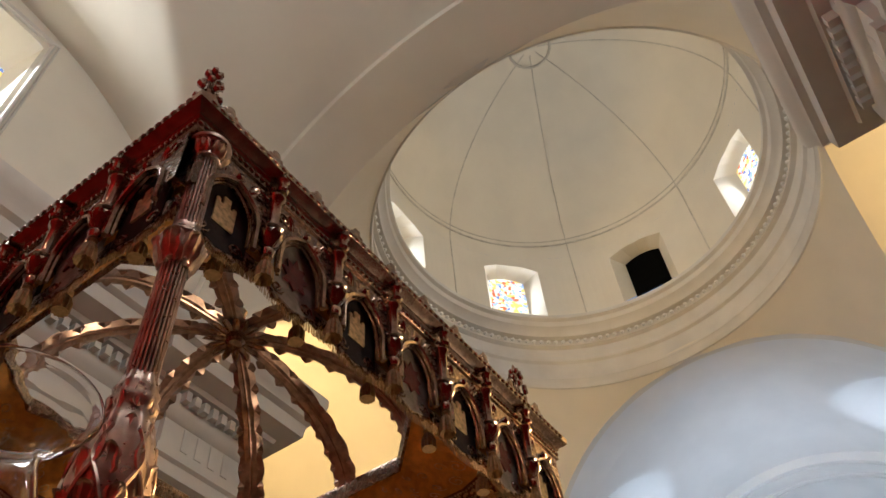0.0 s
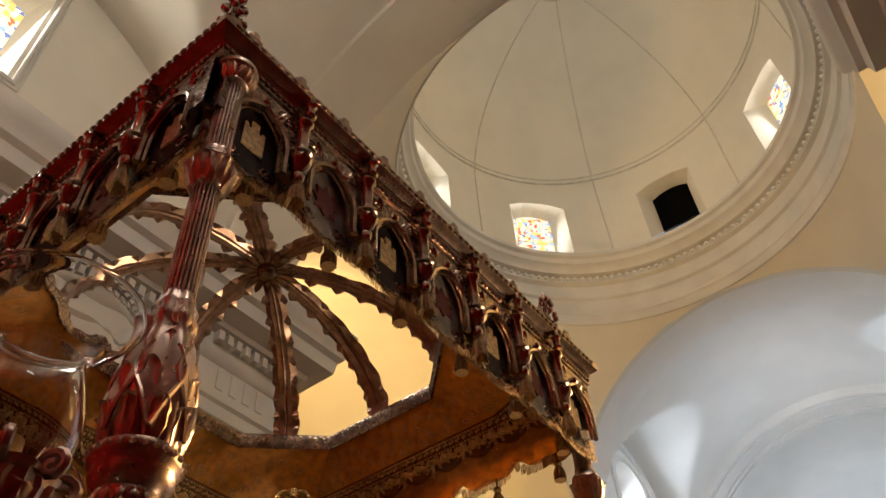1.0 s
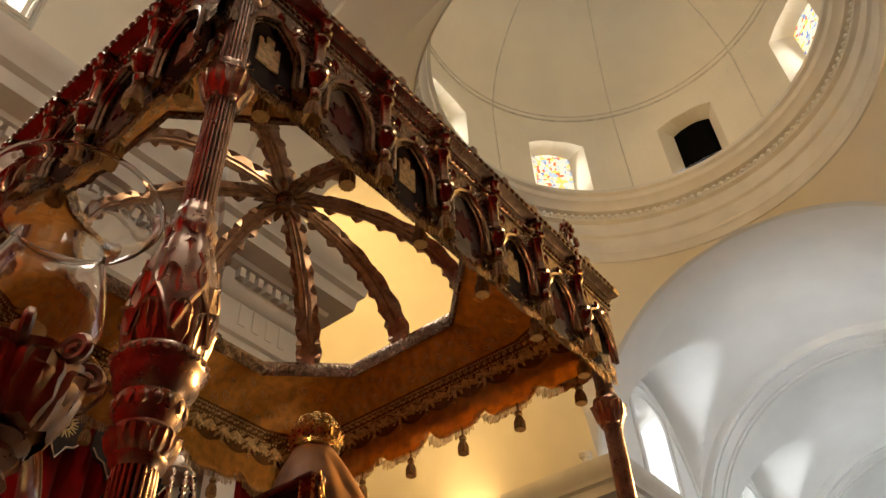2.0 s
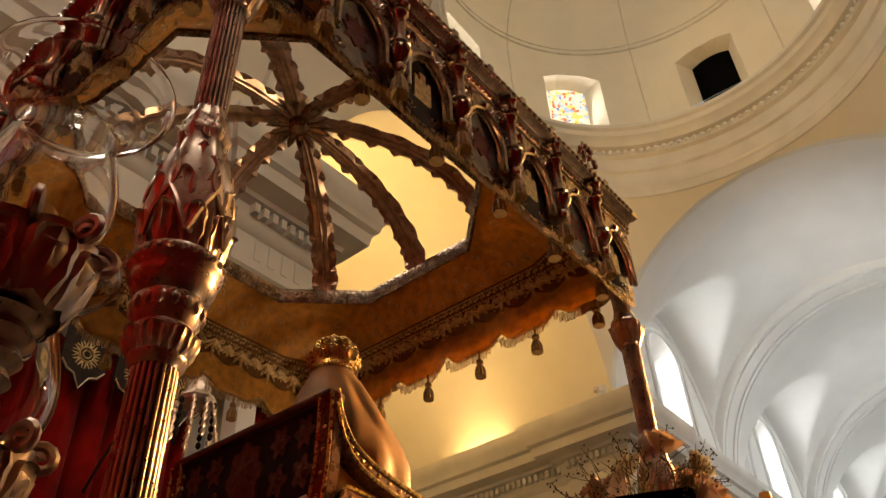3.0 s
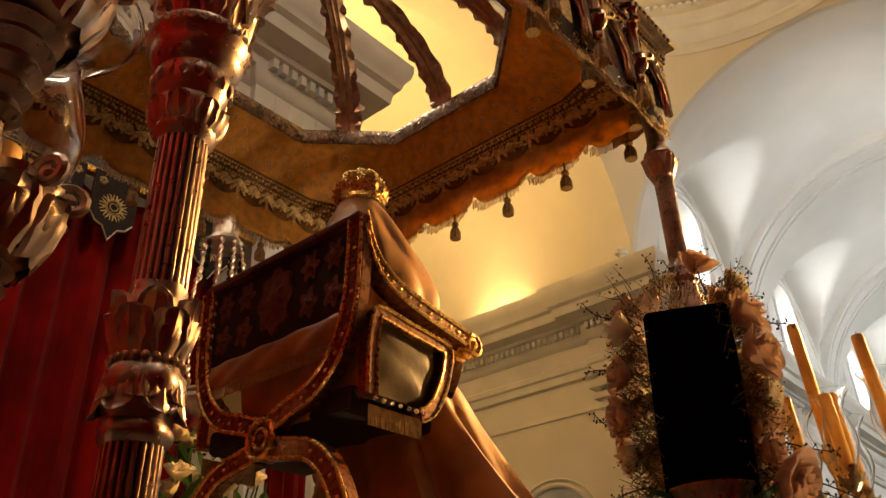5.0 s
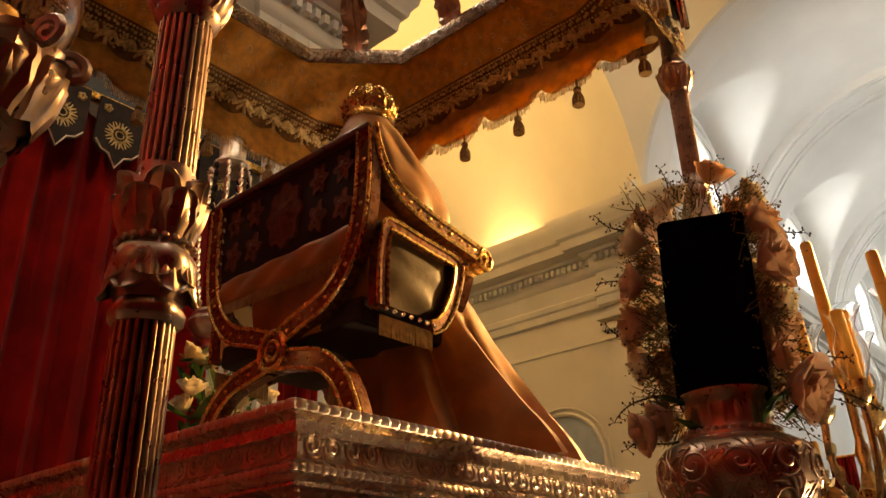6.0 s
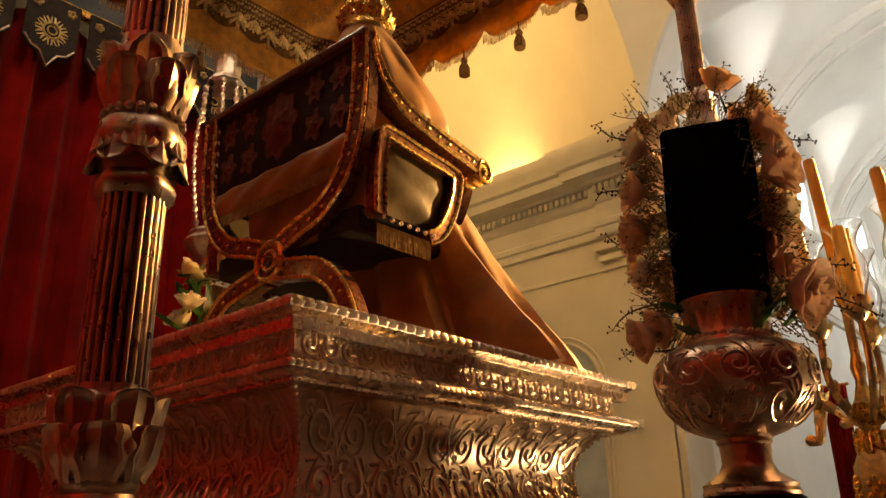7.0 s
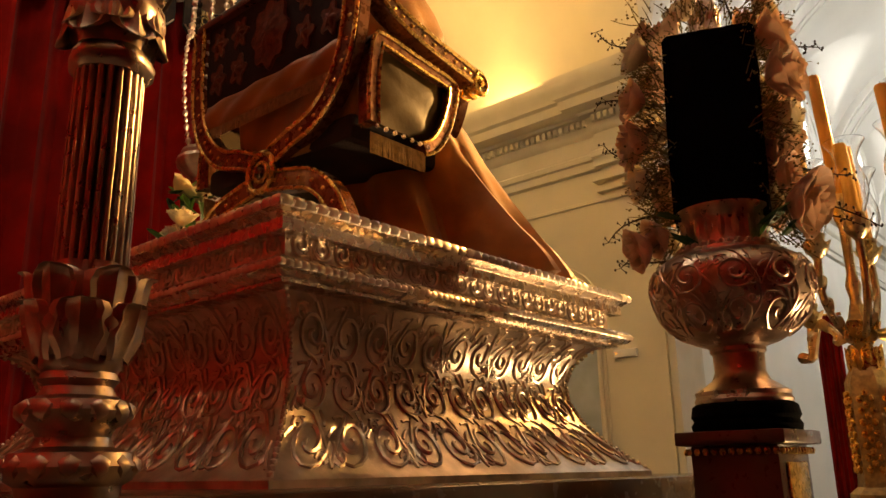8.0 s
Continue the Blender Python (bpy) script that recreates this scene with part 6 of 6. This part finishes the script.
# ---- west side of the presbytery ----
def curtain(name, x, y0, y1, z0, z1, folds, depth, face, label):
    bm = bmesh.new()
    g = random.Random(7)
    ph = [g.uniform(0, 6.28) for _ in range(6)]
    n = int(folds * 10)
    rings = []
    for j in range(9):
        v = j / 8
        z = z1 + (z0 - z1) * v
        row = []
        for i in range(n + 1):
            u = i / n
            a = 2 * math.pi * folds * (u + 0.006 * math.sin(7 * u + ph[0] + 1.5 * v))
            d = depth * ((0.65 + 0.35 * v) * math.sin(a) + 0.35 * math.sin(2.3 * a + ph[1]) * (0.5 + 0.5 * v) + 0.25 * math.sin(0.37 * a + ph[2]))
            row.append((x + face * (0.12 + d), y0 + (y1 - y0) * u, z))
        rings.append(row)
    ob = part(name, skin(bm, rings, False), M_VELVET)
    th = ob.modifiers.new("thick", "SOLIDIFY")
    th.thickness = 0.006
    return tagged(ob, label, "curtain")


curtain("red_curtain", XL + 0.02, -3.3, 3.4, 0.02, 4.68, 27, 0.085, 1, "tall red velvet curtain in deep folds along the wall")
cb = curtain("red_curtain", 0.0, -3.2, 3.2, 0.02, 9.6, 26, 0.075, 1, "tall red velvet curtain hanging behind the altar")
cb.matrix_basis = pose(CX, Y0 + 0.3, 0, 0, 0, 90)
curtain("red_curtain", XR - 0.02, -3.3, 3.2, 0.02, 4.68, 30, 0.055, -1, "tall red velvet curtain in deep folds along the east wall")
curtain("red_curtain", XL + 0.04, 3.86, 4.42, 0.02, 4.85, 4, 0.045, 1, "narrow red velvet curtain beside a white post")
rail = thing("gilt_pelmet_rail", XL + 0.27, -0.1, 4.73, "gilt wooden rail along the top of the red curtain", "curtain rail")
part("rail", box(bmesh.new(), -0.03, 0.04, -3.2, 4.45, -0.025, 0.03, 0.008), M_GOLD, rail)
part("upper_rail", box(bmesh.new(), -0.03, 0.05, -3.2, 4.45, 0.31, 0.36, 0.008), M_GOLD, rail)
part("panel", box(bmesh.new(), -0.03, 0.0, -3.2, 4.45, 0.03, 0.31), M_BLUE, rail, "dark blue-grey panel between gilt rails")
outl = [(-0.17, 0.0), (-0.17, -0.36), (-0.12, -0.42), (-0.06, -0.44), (0.0, -0.54), (0.06, -0.44), (0.12, -0.42), (0.17, -0.36), (0.17, 0.0)]
pend_src = thing("pelmet_pendant", XL + 0.31, 2.39, 4.735, "dark velvet pelmet tab with a gold embroidered flower", "pelmet", "pelmet tabs")
MX = Matrix(((0, 0, 1, 0), (1, 0, 0, 0), (0, 1, 0, 0), (0, 0, 0, 1)))
part("tab", slab(bmesh.new(), outl, MX, 0.02), M_DARKVELVET, pend_src, "", False)
bm = bmesh.new()
tube(bm, [(0.022, x * 0.94, z * 0.96 - 0.005) for x, z in outl[1:-1]], 0.007, 5)
part("braid", bm, M_RELIEF, pend_src, "beaded silver braid")
bm = bmesh.new()
for k in range(12):
    a = 2 * math.pi * k / 12
    leaf(bm, Matrix.Translation((0.022, 0, -0.26)) @ Matrix(((0, 0, 1, 0), (1, 0, 0, 0), (0, 1, 0, 0), (0, 0, 0, 1))) @ Matrix.Rotation(a, 4, "Z") @ Matrix.Translation((0.05, 0, 0)) @ pose(0, 0, 0, 0, 85, 0), 0.02, 0.075, 0.4, 0.1, 4, 4)
for r in (0.03, 0.055):
    tube(bm, [(0.028, r * math.cos(2 * math.pi * k / 24), -0.26 + r * math.sin(2 * math.pi * k / 24)) for k in range(25)], 0.006, 5)
part("flower", bm, M_EMBROIDERY, pend_src)
for s in (-1, 1):
    bm = bmesh.new()
    for j in range(5):
        a = 2 * math.pi * j / 5
        ball(bm, 0.025, s * 0.11 + 0.02 * math.cos(a), -0.08 + 0.02 * math.sin(a), 0.016)
    part("small_flower", bm, M_EMBROIDERY, pend_src)
for k in range(-9, 3):
    if k:
        copy_thing(pend_src, pose(XL + 0.31, 2.39 + 0.41 * k, 4.735))
post = thing("white_post", XL + 0.36, 3.72, 0, "plain white square post beside the curtain", "post")
part("shaft", box(bmesh.new(), -0.1, 0.1, -0.09, 0.09, 0, 5.05, 0.01), M_WHITE, post)
part("cap", box(bmesh.new(), -0.13, 0.13, -0.12, 0.12, 5.05, 5.14, 0.012), M_WHITE, post)

# hanging sanctuary lamp
LX, LY, LZ = -3.10, 2.11, 2.40
hang = thing("hanging_lamp", LX, LY, LZ, "silver hanging lamp with link chains and a red candle", "hanging lamp")
part("bowl", lathe(bmesh.new(), [(0.008, -0.085), (0.022, -0.075), (0.034, -0.05), (0.05, -0.035), (0.056, -0.01), (0.046, 0.01), (0.05, 0.03), (0.082, 0.05), (0.112, 0.08), (0.12, 0.105), (0.112, 0.122), (0.10, 0.128), (0.104, 0.142), (0.096, 0.158), (0.07, 0.16)], 48, ripple=lobed(14, 0.02)), M_SILVER, hang)
part("red_candle", lathe(bmesh.new(), [(0.042, 0.14), (0.044, 0.31), (0.04, 0.31), (0.03, 0.30)], 28), M_REDWAX, hang, "red glass candle")
part("canopy_cap", lathe(bmesh.new(), [(0.085, 0.88), (0.09, 0.9), (0.06, 0.94), (0.065, 1.06), (0.07, 1.08), (0.03, 1.13), (0.01, 1.2)], 32, ripple=lobed(8, 0.04)), M_SILVER, hang)
for k in range(3):
    a = 2 * math.pi * k / 3 + 0.6
    bm = bmesh.new()
    for j in range(26):
        t = j / 25
        r = 0.088 - 0.005 * t + 0.05 * math.sin(math.pi * t)
        ball(bm, r * math.cos(a), r * math.sin(a), 0.15 + 0.74 * t, 0.0125 if j % 2 else 0.009, 1, (1, 1, 1.5))
    tube(bm, [((0.088 - 0.005 * t + 0.05 * math.sin(math.pi * t)) * math.cos(a), (0.088 - 0.005 * t + 0.05 * math.sin(math.pi * t)) * math.sin(a), 0.15 + 0.74 * t) for t in [i / 16 for i in range(17)]], 0.004, 5)
    part("chain", bm, M_RELIEF, hang)
part("bracket", tube(bmesh.new(), smooth_line([(0, 0, 1.18), (0, 0, 1.27), (-0.1, 0.02, 1.33), (-1.2, 0.3, 1.28), (XL - LX + 0.1, 0.6, 1.2)], 6), 0.012, 8), M_TWIG, hang, "dark iron wall bracket")
for k in range(9):
    a = 2 * math.pi * k / 9
    bm = bmesh.new()
    for j in range(5):
        ball(bm, 0.09 * math.cos(a), 0.09 * math.sin(a), 0.87 - 0.04 * j, 0.014, 1, (1, 1, 1.6))
    part("pendant", bm, M_DARKVELVET if k % 2 else M_RELIEF, hang, "string of beads")

# low flowers behind the plinth
low = thing("low_flowers", -2.59, 1.87, 1.203, "low bunch of white and green flowers behind the plinth", "flowers")
bm, bl = bmesh.new(), bmesh.new()
g = random.Random(9)
box(bm, -0.09, 0.09, -0.2, 0.2, 0, 0.1, 0.01)
part("trough", bm, M_BLACK, low)
for i in range(46):
    a, e = g.uniform(0, 6.28), g.uniform(0.2, 1.4)
    m = Matrix.Translation((g.uniform(-0.06, 0.06), g.uniform(-0.2, 0.2), 0.1 + g.uniform(0.3, 0.86))) @ pose(0, 0, 0, 0, 0, math.degrees(a)) @ pose(0, 0, 0, 0, math.degrees(e), 0)
    leaf(bl, m, 0.022, 0.13, 0.4, 0.15, 4, 6, 1)
for i in range(16):
    tube(bl, [(g.uniform(-0.03, 0.03), g.uniform(-0.15, 0.15), 0.08), (g.uniform(-0.08, 0.08), g.uniform(-0.2, 0.2), 0.85)], 0.004, 5)
part("leaves", bl, M_LEAF, low)
for i in range(9):
    f = twin(rose_meshes[2], Matrix.Identity(4), False)
    f.parent = low
    f.matrix_basis = Matrix.LocRotScale((g.uniform(-0.05, 0.08), g.uniform(-0.2, 0.2), g.uniform(0.76, 0.99)), Euler((g.uniform(-0.7, 0.7), g.uniform(-0.7, 0.7), g.uniform(0, 6))), (0.9, 0.9, 0.9))

# ---- crossing and nave details ----
for fx, fy in ((CX - A - 2.95, 11.34), (CX - A - 2.3, 4.76), (CX + A + 2.3, 4.76), (CX + A + 2.3, 11.14)):
    fl = thing("floodlight", fx, fy, 7.475, "long strip floodlight lying on the cornice", "floodlight", "cornice floodlights")
    part("housing", box(bmesh.new(), -0.78, 0.78, -0.07, 0.07, 0.012, 0.06, 0.008), M_WHITE, fl)
    for x in (-0.6, 0.6):
        part("bracket", box(bmesh.new(), x - 0.02, x + 0.02, -0.03, 0.03, 0, 0.014), M_BLACK, fl)
sp = thing("security_camera", CX - A - 0.02, YC + A - 0.35, 7.475, "small white camera on the cornice corner", "camera")
part("body", lathe(bmesh.new(), [(0.05, 0.0), (0.07, 0.05), (0.07, 0.2), (0.09, 0.22), (0.09, 0.32), (0.03, 0.34)], 24), M_WHITE, sp)
part("lens", lathe(bmesh.new(), [(0.06, 0.23), (0.062, 0.3), (0.05, 0.305)], 20, -0.04, -0.06), M_TRIM, sp)
bm = bmesh.new()
for r, w in ((0.78, 0.04), (0.88, 0.02)):
    tube(bm, [(-7.35 + r * math.cos(t), YC + A - 0.03, 3.55 + r * math.sin(t)) for t in [math.pi * k / 32 for k in range(33)]], w, 6)
    for s in (-1, 1):
        tube(bm, [(-7.35 + s * r, YC + A - 0.03, 3.55), (-7.35 + s * r, YC + A - 0.03, 0.0)], w, 6)
structure("trim_niche_arch", bm, M_PLASTER, "moulded cream arch over a wall niche", "arch")
dr = [(-0.74, 0.0), (0.74, 0.0)] + [(0.74 * math.cos(t), 3.55 + 0.74 * math.sin(t)) for t in [math.pi * k / 24 for k in range(25)]]
structure("door_niche", slab(bmesh.new(), dr, Matrix(((1, 0, 0, -7.35), (0, 0, 1, YC + A - 0.012), (0, 1, 0, 0), (0, 0, 0, 1))), 0.01), material("pale_blue_glass", (0.45, 0.52, 0.60), 0.2, vary=0.1, scale=3), "pale glazed arched door in the transept wall", "door", False)
bm = bmesh.new()
box(bm, XL - 0.94 - 2.6, XL - 0.94, YC + A - 0.03, YC + A + 0.01, 5.38, 5.44, 0.01)
structure("trim_transept_band", bm, M_PLASTER, "thin moulded band along the transept wall", "trim", False)
em = thing("emergency_light", -6.08, YC + A - 0.11, 2.82, "small white emergency light on the wall", "emergency light")
part("housing", box(bmesh.new(), -0.19, 0.19, -0.03, 0.038, 0.0, 0.12, 0.01), M_WHITE, em)
part("diode", box(bmesh.new(), -0.15, -0.13, -0.035, -0.03, 0.05, 0.07), glowing("orange_diode", (1.0, 0.25, 0.03), 4.0), em)
nv = YC + A + 0.8
for x in (-4.95, -3.45):
    c = thing("narrow_drape", x, nv, 0, "narrow hanging red velvet drape", "drape", "red drapes")
    bm = bmesh.new()
    skin(bm, [[(0.16 * math.sin(0) - 0.16 + 0.32 * i / 30, 0.03 * math.sin(i * 1.3) + 0.02 * math.sin(i * 0.7 + j), 3.2 - 0.53 * j) for i in range(31)] for j in range(7)], False)
    ob = part("cloth", bm, M_VELVET, c)
    th = ob.modifiers.new("thick", "SOLIDIFY")
    th.thickness = 0.008
    part("pole", box(bmesh.new(), -0.2, 0.2, 0.05, 0.08, 3.2, 3.24, 0.005), M_GOLD, c)
    part("stand", box(bmesh.new(), -0.02, 0.02, 0.05, 0.09, 0.0, 3.2, 0.004), M_GOLD, c)
